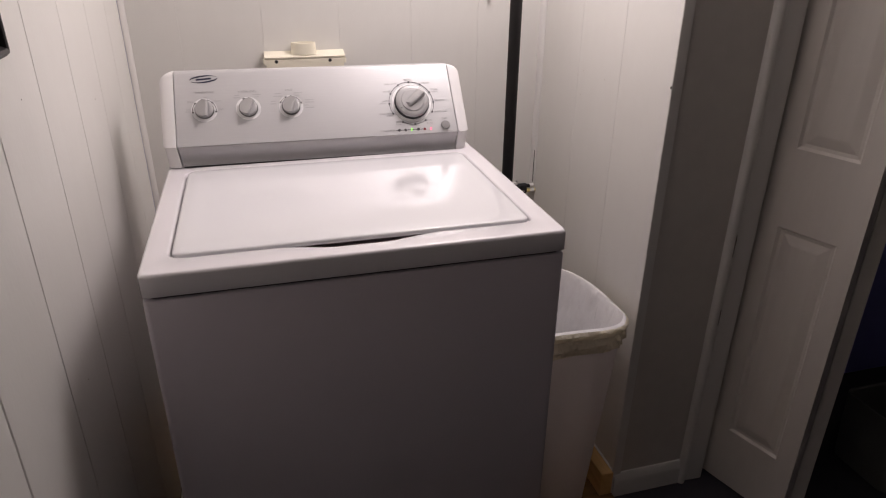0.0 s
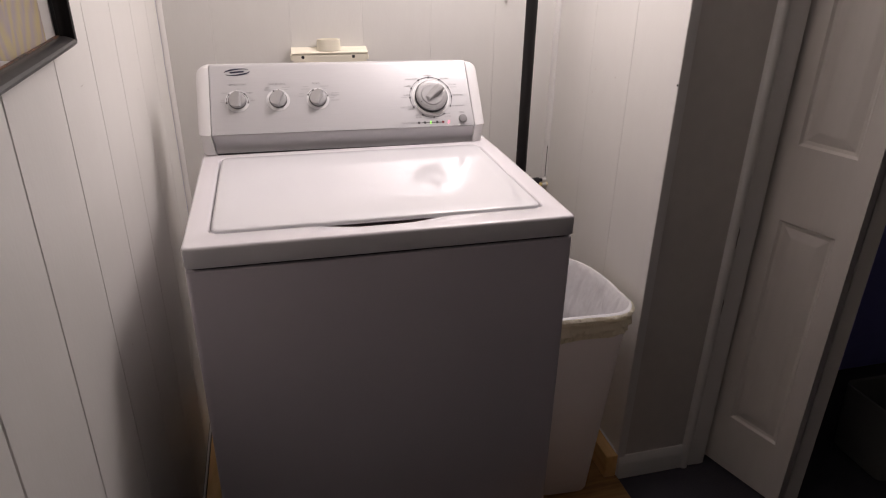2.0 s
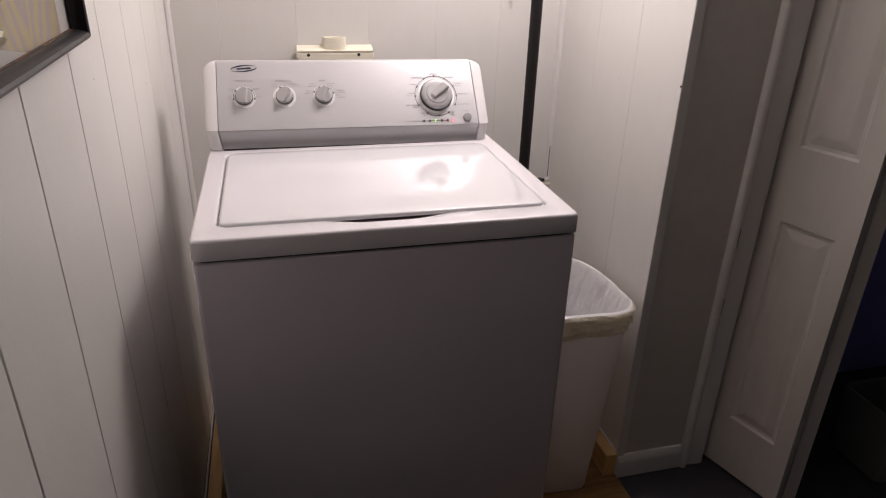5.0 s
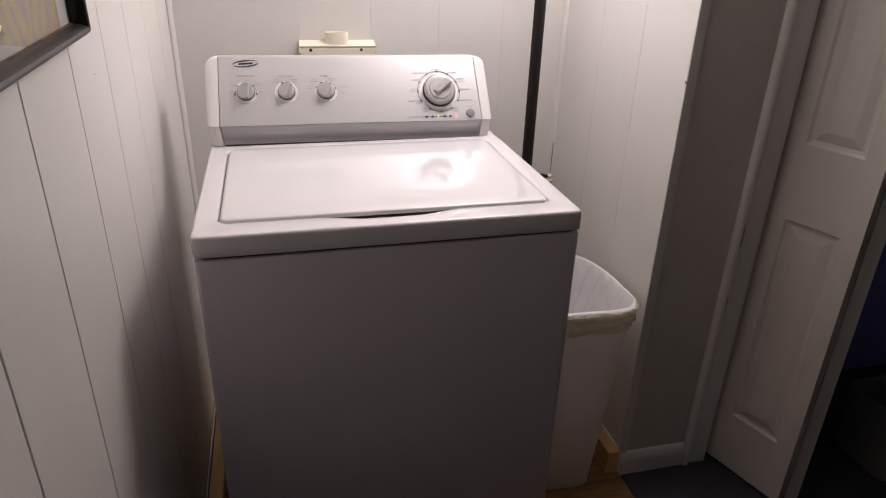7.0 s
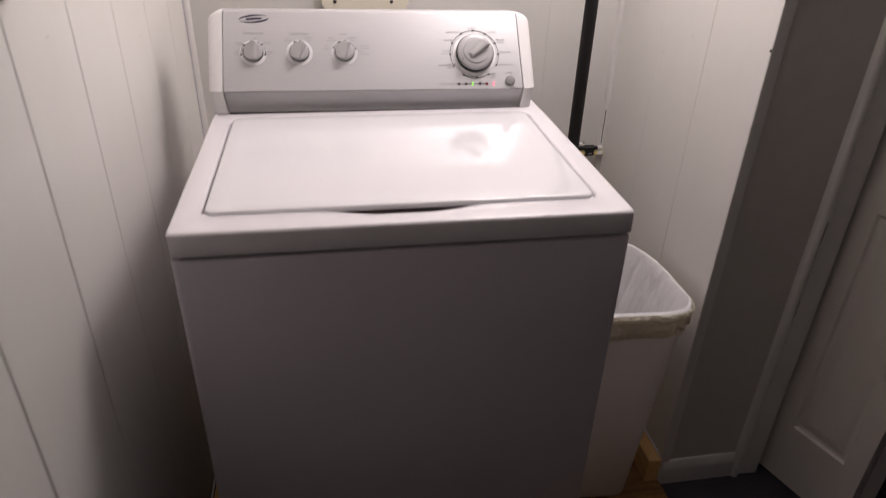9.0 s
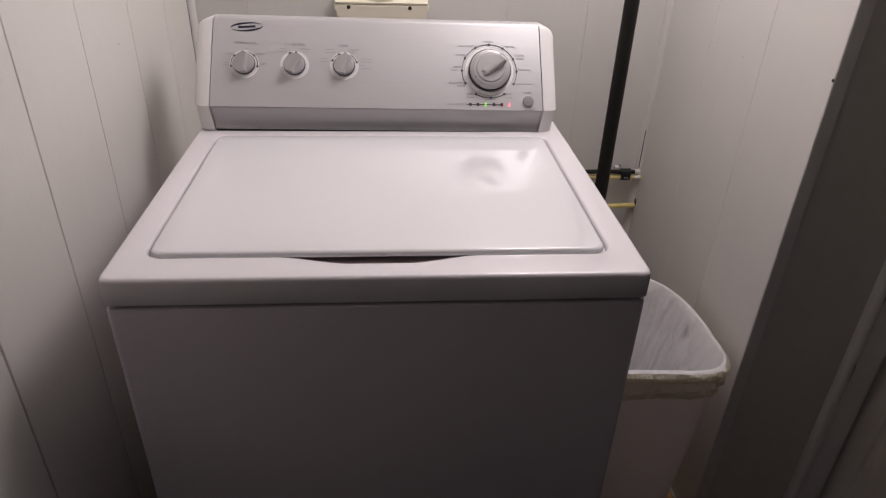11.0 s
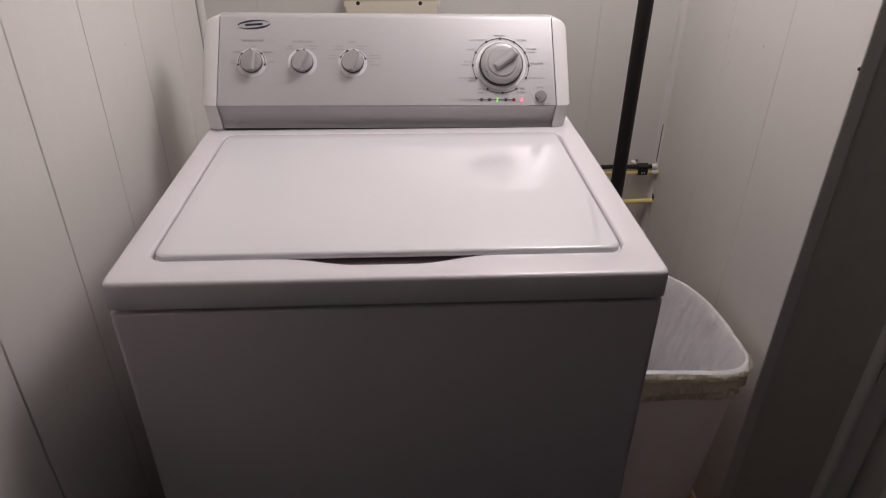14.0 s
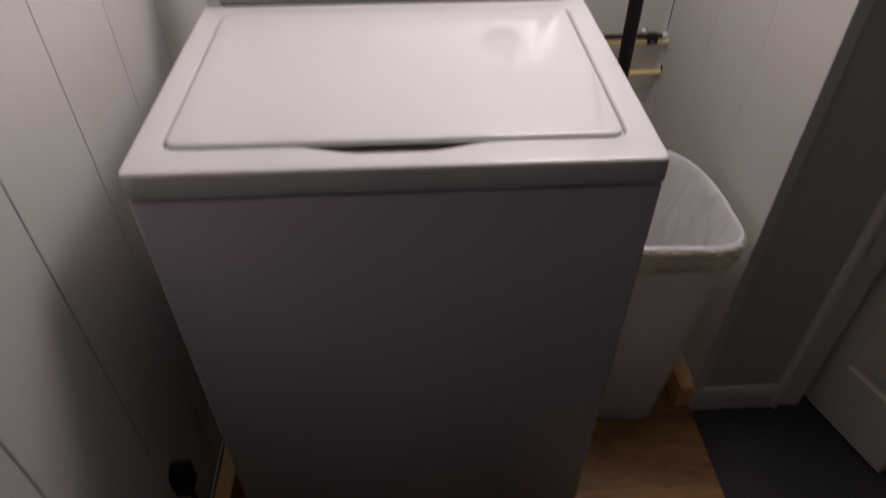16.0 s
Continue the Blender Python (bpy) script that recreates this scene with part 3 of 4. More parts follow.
# floor of the finger hold, coloured dark for the shade under the lid
bm = box(-0.160, 0.148, 0.0290, 0.0900, DECK - 0.0160, DECK - 0.0120)
part("lid_recess", bm, RECESS, washer, "floor of the lid's finger hold, coloured dark for shade")

# cabinet with softly rounded front edges
bm = bmesh.new()
loops = []
for inset, z in ((0.002, 0.028), (0.0, 0.031), (0.0, LIP - 0.0092), (0.0007, LIP - 0.0074), (0.0022, LIP - 0.0062), (0.0100, LIP - 0.0060)):
    loops.append([bm.verts.new((x, y, z)) for x, y in rounded(-0.3474 + inset, 0.3470 - inset, -0.0035 + inset, 0.689 - inset, 0.009, 5)])
for a, b in zip(loops, loops[1:]):
    for k in range(len(a)):
        bm.faces.new((a[k], a[(k + 1) % len(a)], b[(k + 1) % len(a)], b[k]))
bm.faces.new(loops[0][::-1])
bm.faces.new(loops[-1])
part("cabinet", bm, CABMAT, washer, "white enamelled cabinet, darkened for the shade on its front", smooth=True)
# black fill set back in the seam to give its shade
part("seam_gasket", extrude_profile(rounded(-0.3390, 0.3390, 0.0045, 0.684, 0.010, 4), LIP - 0.007, LIP + 0.0015, "z"), RUBBER, washer, "black fill for the shade in the seam under the top")
for x in (-0.29, 0.29):
    for y in (0.06, 0.59):
        bm = lathe([(0.020, 0.0), (0.022, 0.004), (0.020, 0.012), (0.009, 0.014), (0.009, 0.03)], 16)
        ob = part("foot", bm, BLACKP, washer, "black levelling foot")
        ob.location = (x, y, FLOOR)

# control panel: the face leans well back above a coved lower strip
FY, FZ, SL = 0.5155, 1.0445, 0.73
CX = -0.0080
face_ang = math.degrees(math.atan(SL))


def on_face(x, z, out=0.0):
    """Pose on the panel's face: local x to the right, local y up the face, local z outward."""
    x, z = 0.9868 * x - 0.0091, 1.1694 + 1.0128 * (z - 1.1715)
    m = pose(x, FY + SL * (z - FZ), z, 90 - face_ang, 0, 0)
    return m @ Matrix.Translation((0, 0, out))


console = holder("control_console")
console.parent = washer
# the console sits a little low at its dial end
console.matrix_basis = Matrix.Translation((0, 0.52, 1.045)) @ pose(0, 0, 0, 0, 0.4, 0) @ Matrix.Translation((0, -0.52, -1.045))
tagged(console, "silver control console with white end caps")


def half_width(z):
    """Half the silver panel's width at a height: widest at the seam."""
    if z >= FZ:
        return 0.3135 - 0.0040 * (z - FZ) / (1.190 - FZ)
    return 0.3135 - 0.0062 * (FZ - z) / (FZ - 1.000)


def cap_width(z):
    if z >= FZ:
        return 0.3415 - 0.0020 * (z - FZ) / (1.190 - FZ)
    return 0.3395 - 0.0045 * (FZ - z) / (FZ - 1.000)


def across(profile, mat, name, label):
    bm = bmesh.new()
    one = [bm.verts.new((CX - half_width(z), y, z)) for y, z in profile]
    two = [bm.verts.new((CX + half_width(z), y, z)) for y, z in profile]
    n = len(profile)
    for i in range(n):
        bm.faces.new((one[i], one[(i + 1) % n], two[(i + 1) % n], two[i]))
    bm.faces.new(one)
    bm.faces.new(two[::-1])
    return part(name, bm, mat, console, label, smooth=True)


def fy(z):
    return FY + SL * (z - FZ)


TZ = 1.1805
TOPC = [(fy(TZ), TZ), (fy(TZ) + 0.0030, TZ + 0.0030), (fy(TZ) + 0.0062, TZ + 0.0044), (fy(TZ) + 0.010, TZ + 0.0046), (0.672, TZ - 0.002), (0.684, TZ - 0.016)]
across([(FY, FZ)] + TOPC + [(0.684, 0.999), (0.62, 0.999), (0.62, FZ)], SILVER, "face_panel", "brushed silver face panel")
cove = [(FY + 0.0016, FZ - 0.0014), (FY + 0.0050, FZ - 0.009), (FY + 0.0066, FZ - 0.019), (FY + 0.0062, FZ - 0.029), (FY + 0.0040, FZ - 0.037), (FY + 0.0000, FZ - 0.0430)]
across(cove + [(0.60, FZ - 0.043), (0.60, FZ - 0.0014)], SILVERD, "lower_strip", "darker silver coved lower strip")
# black strip in place of the shade between panel and deck
part("base_shadow_gap", box(CX - 0.3060, CX + 0.3060, FY + 0.0012, 0.60, 0.9970, 1.0035), RUBBER, console, "black strip for the shade under the panel")

# end caps: shells rounded towards the outside and the top, with a slight step at the seam line
for sx in (-1, 1):
    bm = bmesh.new()
    rows = []
    for u in (0.0, 0.15, 0.35, 0.55, 0.72, 0.85, 0.94, 0.985, 1.0):
        drop = 1 - math.sqrt(max(0.0, 1 - u * u))
        top = TZ + 0.0022 - 0.021 * drop
        brow = top - 0.0046
        levels = [0.9985, 1.008, 1.018, 1.028, 1.038, FZ - 0.0012, FZ, FZ + 0.001] + [FZ + 0.001 + (brow - FZ - 0.001) * k / 10 for k in range(1, 11)]
        ring_ = [(z, (fy(z) - 0.0014 if z > FZ - 0.0005 else FY - 0.0004) + 0.014 * drop) for z in levels]
        y_ = ring_[-1][1]
        ring_ += [(brow + 0.0030, y_ + 0.0030), (brow + 0.0044, y_ + 0.0062), (top, y_ + 0.010), (top - 0.005, 0.676), (top - 0.016, 0.688), (0.9985, 0.688)]
        more = 0.0005 if sx < 0 else 0.0
        rows.append([bm.verts.new((CX + sx * (half_width(z) + 0.0016 + (cap_width(z) + more - 0.001 - half_width(z)) * u), y, z)) for z, y in ring_])
    for a, b in zip(rows, rows[1:]):
        n = len(a)
        for k in range(n):
            bm.faces.new((a[k], a[(k + 1) % n], b[(k + 1) % n], b[k]))
    bm.faces.new(rows[0])
    bm.faces.new(rows[-1])
    part("end_cap", bm, CAPMAT, console, "white plastic end cap", smooth=True)


def dot(x, z, r, mat, name="dot", out=0.0004, parent=None):
    ob = part(name, lathe([(r, 0.0), (r, 0.0005)], 14), mat, parent or console)
    ob.matrix_basis = on_face(x, z, out)
    return ob


def small_knob(x, z, turn, arcs, dots):
    k = holder("knob")
    k.parent = console
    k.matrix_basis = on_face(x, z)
    tagged(k, "grey plastic selector knob on a white ring")
    part("ring", annulus(0.012, 0.0270, h=0.0005), HALO, k, "white printed ring")
    part("knob_body", lathe([(0.0194, 0.0008), (0.0194, 0.003), (0.0190, 0.0070), (0.0180, 0.0090), (0.0145, 0.0098)], 32), KNOB, k, smooth=False)
    # dark disc that draws the shadow crescent round the knob's foot
    part("knob_skirt", lathe([(0.0204, 0.0004), (0.0204, 0.0044), (0.0198, 0.0048)], 32), KNOBD, k, "dark disc for the shadow crescent under the knob")
    bm = bmesh.new()
    # a low wedge: a long ramp up to a ridge, with a steep far side
    prof = [(-0.0172, 0.0088), (0.0080, 0.0088), (0.0064, 0.0152), (0.0050, 0.0168), (0.0022, 0.0172), (-0.0050, 0.0142), (-0.0120, 0.0112)]
    extrude_profile(prof, -1.0, 1.0, "y", bm)
    for v in bm.verts:
        v.co.y *= math.sqrt(0.0197 ** 2 - v.co.x ** 2) * (0.94 if v.co.z > 0.015 else 1.0)
    g = part("grip", bm, KNOB, k)
    g.matrix_basis = pose(0, 0, 0, 0, 0, -turn)
    ln = part("pointer_line", box(0.0026, 0.0040, 0.006, 0.0165, 0.0171, 0.0174), GREYINK, k)
    ln.matrix_basis = pose(0, 0, 0, 0, 0, -turn)
    for a0, a1 in arcs:
        part("arc", annulus(0.0240, 0.0252, 90 - a0, 90 - a1, 0.0009), INK, k)
    for a in dots:
        d = part("dot", lathe([(0.0021, 0.0), (0.0021, 0.0011)], 12), INK, k)
        d.location = (0.0246 * math.sin(radians(a)), 0.0246 * math.cos(radians(a)), 0)
    return k


KZ = 1.1134
small_knob(-0.2540, KZ, 4, [(-100, -42), (18, 100)], [-100, -48, -8, 46, 100])
small_knob(-0.1600, KZ, 24, [(-22, -10)], [-22, 6])
small_knob(-0.0662, KZ, 18, [(-64, -16), (26, 72)], [-64, -24, 4, 72])

# main cycle dial
dial = holder("cycle_dial")
dial.parent = console
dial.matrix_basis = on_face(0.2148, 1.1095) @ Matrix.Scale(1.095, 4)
tagged(dial, "large silver cycle dial on a white ring")
part("ring", annulus(0.030, 0.0430, h=0.0010, seg=64), RING, dial, "white printed ring")
# black disc for the shadow crescent at the dial's foot
part("dial_skirt", lathe([(0.0374, 0.0005), (0.0374, 0.0078), (0.0367, 0.0086)], 48), BLACKP, dial, "black rim for the shadow crescent under the dial")
part("dial_disc", lathe([(0.0358, 0.004), (0.0358, 0.010), (0.0340, 0.0135), (0.029, 0.0150), (0.0255, 0.0152)], 48), KNOB, dial)
part("dial_hub", lathe([(0.0246, 0.0140), (0.0246, 0.0162), (0.0234, 0.0170)], 40), KNOB, dial)
part("hub_line", annulus(0.0246, 0.0252, h=0.0156, seg=48), GREYINK, dial)
bm = bmesh.new()
sections = []
for u in range(9):
    y = -0.0195 + 0.0510 * u / 8
    wdt = 0.0072 + 0.0028 * u / 8 - (0.0026 if u in (0, 8) else 0.0)
    hgt = 0.0235 + 0.006 * (u / 8) - (0.010 if u in (0, 8) else 0.0)
    sections.append([bm.verts.new((xx * wdt, y, zz)) for xx, zz in ((-1.25, 0.0155), (1, 0.0155), (0.92, hgt - 0.003), (0.62, hgt), (0.1, hgt - 0.0004), (-0.45, hgt - 0.0035))])
for a, b in zip(sections, sections[1:]):
    for k in range(6):
        bm.faces.new((a[k], a[(k + 1) % 6], b[(k + 1) % 6], b[k]))
bm.faces.new(sections[0])
bm.faces.new(sections[-1][::-1])
g = part("grip", bm, KNOB, dial)
g.matrix_basis = pose(0, 0, 0, 0, 0, -52)
part("arc", annulus(0.0480, 0.0489, 90 + 118, 90 - 118, 0.0008, 72), INK, dial)
part("arc", annulus(0.0480, 0.0489, 90 + 210, 90 + 150, 0.0008, 72), INK, dial)
for a in (-118, -90, -62, -30, 0, 30, 62, 90, 118, 148, 178, 210):
    d = part("dot", lathe([(0.0021, 0.0), (0.0021, 0.0011)], 12), INK, dial)
    d.location = (0.0484 * math.sin(radians(a)), 0.0484 * math.cos(radians(a)), 0)
d = part("dot", lathe([(0.0012, 0.0), (0.0012, 0.0004)], 10), INK, dial)
d.location = (-0.026, -0.016, 0.0152)

# start button
btn = holder("start_button")
btn.parent = console
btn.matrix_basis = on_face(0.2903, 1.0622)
part("button_cap", lathe([(0.0108, 0.0), (0.0108, 0.003), (0.0098, 0.0050), (0.006, 0.0058)], 28), BUTTON, btn, "round grey push button", smooth=True)

# status line with its lamps
ob = part("status_line", box(-0.0382, 0.0300, -0.0007, 0.0007, 0.0, 0.0005), INK, console)
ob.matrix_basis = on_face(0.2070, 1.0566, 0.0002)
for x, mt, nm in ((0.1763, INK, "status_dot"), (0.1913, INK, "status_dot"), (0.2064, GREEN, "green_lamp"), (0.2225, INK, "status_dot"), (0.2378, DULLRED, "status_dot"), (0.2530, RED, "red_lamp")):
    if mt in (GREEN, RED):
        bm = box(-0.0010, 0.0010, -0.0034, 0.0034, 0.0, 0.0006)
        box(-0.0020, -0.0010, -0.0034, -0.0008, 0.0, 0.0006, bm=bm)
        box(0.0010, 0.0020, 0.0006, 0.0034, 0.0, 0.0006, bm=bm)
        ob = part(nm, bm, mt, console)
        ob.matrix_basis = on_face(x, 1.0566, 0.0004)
    else:
        dot(x, 1.0566, 0.0033, mt, nm)

# print on the panel
for txt, x, z, s in (("TEMPERATURE", -0.2530, 1.1464, 0.0064), ("WATER LEVEL", -0.1599, 1.1453, 0.0064), ("RINSE", -0.0677, 1.1452, 0.0064),
                     ("NORMAL", 0.2136, 1.1560, 0.0050), ("HEAVY DUTY", 0.1700, 1.1486, 0.0050), ("COLORS", 0.2555, 1.1489, 0.0050), ("WHITES", 0.1585, 1.1341, 0.0050),
                     ("COLORS", 0.2749, 1.1353, 0.0050), ("DELICATES", 0.2846, 1.1126, 0.0050), ("QUICK WASH", 0.2835, 1.0900, 0.0050), ("START", 0.2900, 1.0758, 0.0050),
                     ("CYCLE STATUS", 0.1485, 1.0568, 0.0052), ("DRAIN", 0.1770, 1.0730, 0.0048), ("& SPIN", 0.1770, 1.0676, 0.0048), ("RINSE", 0.2525, 1.0738, 0.0048),
                     ("& SPIN", 0.2525, 1.0680, 0.0048), ("WARM", -0.2250, 1.1297, 0.0048), ("HOT", -0.2190, 1.1138, 0.0048), ("COLD", -0.2822, 1.1296, 0.0048),
                     ("WHITES", 0.1535, 1.1151, 0.0050), ("BULKY ITEMS", 0.1495, 1.0900, 0.0050), ("SHEETS", 0.1590, 1.0855, 0.0050)):
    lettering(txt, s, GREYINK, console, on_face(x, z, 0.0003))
# finest print
for x, z, w_ in ((-0.2880, 1.1155, 0.009), (-0.2880, 1.1116, 0.012), (-0.2500, 1.1378, 0.008), (-0.1830, 1.1386, 0.012), (-0.1830, 1.1342, 0.017), (-0.1400, 1.1387, 0.022),
                 (-0.1400, 1.1343, 0.012), (-0.0930, 1.1388, 0.016), (-0.0930, 1.1340, 0.024), (-0.0480, 1.1390, 0.023), (-0.0500, 1.1345, 0.012), (-0.1040, 1.1246, 0.012),
                 (-0.1050, 1.1197, 0.015), (-0.0240, 1.1247, 0.023), (-0.0240, 1.1203, 0.024), (-0.0320, 1.1149, 0.012), (-0.0250, 1.1100, 0.023), (0.1464, 1.1106, 0.017),
                 (0.2757, 1.1303, 0.018), (0.2145, 1.0649, 0.028), (0.2240, 1.0600, 0.012), (0.1763, 1.0481, 0.014),
                 (0.1913, 1.0481, 0.008), (0.2064, 1.0481, 0.007), (0.2225, 1.0480, 0.008), (0.2378, 1.0480, 0.009), (0.2548, 1.0478, 0.016), (0.2985, 1.0504, 0.018)):
    ob = part("print_bar", box(-0.42 * w_, 0.42 * w_, -0.0009, 0.0009, 0.0, 0.0003), FAINT, console)
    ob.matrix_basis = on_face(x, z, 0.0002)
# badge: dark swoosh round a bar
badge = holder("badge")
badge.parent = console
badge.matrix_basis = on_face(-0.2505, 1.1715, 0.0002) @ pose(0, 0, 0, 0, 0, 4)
tagged(badge, "dark blue oval swoosh badge on the silver panel")
for start in (0.42, 0.42 + math.pi):
    bm = bmesh.new()
    rows = []
    for i in range(33):
        u = i / 32
        a = start + u * 2.75
        thick = math.sin(math.pi * u ** 1.5) ** 0.9
        o = (0.0295 * math.cos(a), 0.0088 * math.sin(a))
        q = (o[0] * (1 - 0.02 - 0.095 * thick), o[1] * (1 - 0.06 - 0.34 * thick))
        rows.append([bm.verts.new((o[0], o[1], 0)), bm.verts.new((o[0], o[1], 0.0006)), bm.verts.new((q[0], q[1], 0.0006)), bm.verts.new((q[0], q[1], 0))])
    for a, b in zip(rows, rows[1:]):
        for k in range(4):
            bm.faces.new((a[k], b[k], b[(k + 1) % 4], a[(k + 1) % 4]))
    bm.faces.new(rows[0])
    bm.faces.new(rows[-1][::-1])
    part("swoosh", bm, BLUEINK, badge)
bm = box(-0.0160, 0.0160, -0.0021, 0.0021, 0.0, 0.0005, 0.0002, 1)
part("badge_bar", bm, BLUEINK, badge)

# ---------------------------------------------------------------- waste bin with a liner
bin_ = tagged(holder("waste_bin", (0.540, 0.3965, FLOOR), -3.5), "tall white plastic waste bin with a white liner bag", "waste bin")
SEG = 288
RIM = 0.590


def bin_ring(z, grow):
    """Outside of the bin at a height: a flat front with tight corners, bowed sides and a long round back."""
    u = min(1.0, z / RIM)
    a, front, back = 0.1435 * (0.56 + 0.42 * u) + grow, 0.143 * (1.02 - 0.03 * u) + grow, 0.223 * (0.80 + 0.18 * u) + grow
    row = []
    for k in range(SEG):
        t = 2 * math.pi * k / SEG
        c, w = math.cos(t), math.sin(t)
        n, b = (2.3, back) if w > 0 else (6.5, front)
        n = 2.3 + (n - 2.3) * min(1.0, max(0.0, -w) * 3.0)
        bow = 1 + 0.028 * math.exp(-((b * w + 0.025) / 0.065) ** 2)
        row.append((a * bow * math.copysign(abs(c) ** (2 / n), c), b * math.copysign(abs(w) ** (2 / n), w), z))
    return row


def skin(rows, closed_end=True):
    bm = bmesh.new()
    rings = [[bm.verts.new(p) for p in r] for r in rows]
    for p, q in zip(rings, rings[1:]):
        for k in range(SEG):
            bm.faces.new((p[k], p[(k + 1) % SEG], q[(k + 1) % SEG], q[k]))
    if closed_end:
        bm.faces.new(rings[0][::-1])
        bm.faces.new(rings[-1])
    return bm


part("bin_body", skin([bin_ring(0.001, -0.010), bin_ring(0.006, -0.002), bin_ring(0.012, 0.0), bin_ring(0.30, 0.0), bin_ring(0.575, 0.0), bin_ring(0.588, 0.001),
                       bin_ring(0.590, -0.001), bin_ring(0.585, -0.003), bin_ring(0.30, -0.003), bin_ring(0.02, -0.004)]), BIN, bin_, "white tapered plastic bin", smooth=True)
rows = []
# the hem hangs as two puffed bands with a crease between them, then the film rolls over the rim and down inside
levels = [(0.527, 0.0030, 0.005), (0.530, 0.0062, 0.006), (0.535, 0.0088, 0.007), (0.541, 0.0104, 0.007), (0.548, 0.0112, 0.007), (0.556, 0.0104, 0.006), (0.564, 0.0078, 0.005), (0.5705, 0.0028, 0.003),
          (0.577, 0.0066, 0.003), (0.581, 0.0092, 0.003), (0.586, 0.0100, 0.003), (0.591, 0.0086, 0.0024), (0.5945, 0.0054, 0.0016), (0.5965, 0.0010, 0.0010), (0.5960, -0.0034, 0.0008), (0.592, -0.0060, 0.0010),
          (0.580, -0.0085, 0.0020), (0.565, -0.0110, 0.0030), (0.545, -0.0135, 0.0040), (0.52, -0.0165, 0.0050), (0.49, -0.0200, 0.0060), (0.46, -0.0235, 0.0070), (0.42, -0.0280, 0.0080),
          (0.37, -0.0330, 0.0090), (0.32, -0.0380, 0.0100), (0.27, -0.0450, 0.0110), (0.23, -0.0600, 0.0110), (0.20, -0.0850, 0.0090)]
TURN = 13


def ridge(x, y, z):
    return 1 - 2 * abs(noise.noise(Vector((x, y, z))))


for i, (z, grow, wob) in enumerate(levels):
    row = []
    for k, (x, y, _) in enumerate(bin_ring(z, grow)):
        p = Vector((x, y, z))
        out = Vector((x, y, 0)).normalized()
        # drawn tight over the rim at the sides and back
        tight = min(1.0, max(0.0, (y + 0.04) / 0.14))
        if grow > 0:
            p -= out * grow * 0.4 * tight
        # gathered front corner of the bag
        bunch = math.exp(-(((x - 0.136) / 0.034) ** 2 + ((y + 0.105) / 0.055) ** 2))
        if grow > 0:
            p -= out * grow * 0.5 * bunch
        slant = z + 0.10 * bunch * (x - y) + 0.006 * noise.noise(Vector((x * 9, y * 9, 0)))
        if i < TURN:
            streak = ridge(x * 11, y * 11, slant * 110) * 1.0 + 0.5 * noise.noise(Vector((x * 26, y * 26, slant * 170)))
            nz = 1.35 * wob * (1.0 + 0.9 * bunch) * (1 - 0.6 * tight) * (streak - 0.35)
            nz = max(nz, 0.0016 - grow * (1 - 0.6 * tight))
        else:
            fold = ridge(x * 26, y * 26, z * 3.5)
            crumple = ridge(x * 48 + 5, y * 48, z * 30)
            nz = min(1.2 * wob * (0.7 * fold - 0.6 + 0.7 * crumple), 0.004)
        p += out * nz
        if i < TURN:
            hang = max(0.0, 1 - i / 8)
            p.z += hang * (0.016 * noise.noise(Vector((x * 10, y * 10, 1.3))) + 0.002 * noise.noise(Vector((x * 30, y * 30, 7)))) + 0.012 * bunch * hang
            p.z += 0.004 * noise.noise(Vector((x * 14, y * 14, 4.2))) * (1 - hang) * min(1.0, (TURN - i) / 4)
        if i < TURN + 2:
            p += out * bunch * (0.001 + 0.0018 * ridge(x * 16, y * 16, slant * 80) * (1.0 if i < TURN - 2 else 0.4))
            p.z += bunch * (0.008 + 0.005 * noise.noise(Vector((x * 26, y * 26, z * 30))))
        row.append(p)
    rows.append(row)
bag = part("liner_bag", skin(rows[TURN - 1:], False), FILM, bin_, "thin white liner bag pushed into the bin", smooth=True)
part("folded_hem", skin(rows[:TURN], False), HEM, bag, "crinkled hem folded over the rim, tinted for light through it", smooth=True)

# ---------------------------------------------------------------- pipes behind the machine
ob = part("standpipe", tube([(0.534, 0.760, FLOOR), (0.534, 0.760, 0.6), (0.534, 0.760, 1.35), (0.534, 0.760, TOP)], 0.0162, 24), PIPEB, smooth=True)
pipe = tagged(holder("black_standpipe"), "black plastic standpipe rising beside the washing machine", "pipe")
ob.parent = pipe
clip = part("pipe_clip", lathe([(0.0042, 0.0), (0.0042, 0.036), (0.0066, 0.040), (0.0070, 0.046), (0.0045, 0.051)], 16), WHITEP, pipe, "white round-headed clip", smooth=True)
clip.matrix_basis = pose(0.614, BACK, 1.294, 90, 0, 0)

sh = tagged(holder("wall_hook"), "small white screw hook on the panelled wall", "hook")
part("hook_base", lathe([(0.006, 0.0), (0.006, 0.003), (0.003, 0.005), (0.003, 0.014)], 14), WHITEP, sh).matrix_basis = pose(0.541, BACK, 1.297, 90, 0, 0)

for z, rise in ((0.6985, 0.0005), (0.6055, 0.004)):
    h = tagged(holder("supply_pipe"), "cream plastic water pipe entering the panelled wall", "pipe", "water pipes")
    part("pipe_run", tube([(0.20, BACK - 0.022, z - 0.006), (0.60, BACK - 0.022, z), (RIGHT + 0.004, BACK - 0.022, z + rise)], 0.0070, 16), CPVC, h, smooth=True)
    if z > 0.65:
        part("end_fitting", tube([(0.700, BACK - 0.022, z), (RIGHT - 0.004, BACK - 0.022, z)], 0.0082, 16), WHITEP, h, "white end fitting", smooth=True)
hose = tagged(holder("black_hose"), "black rubber hose taped along the upper pipe", "hose")
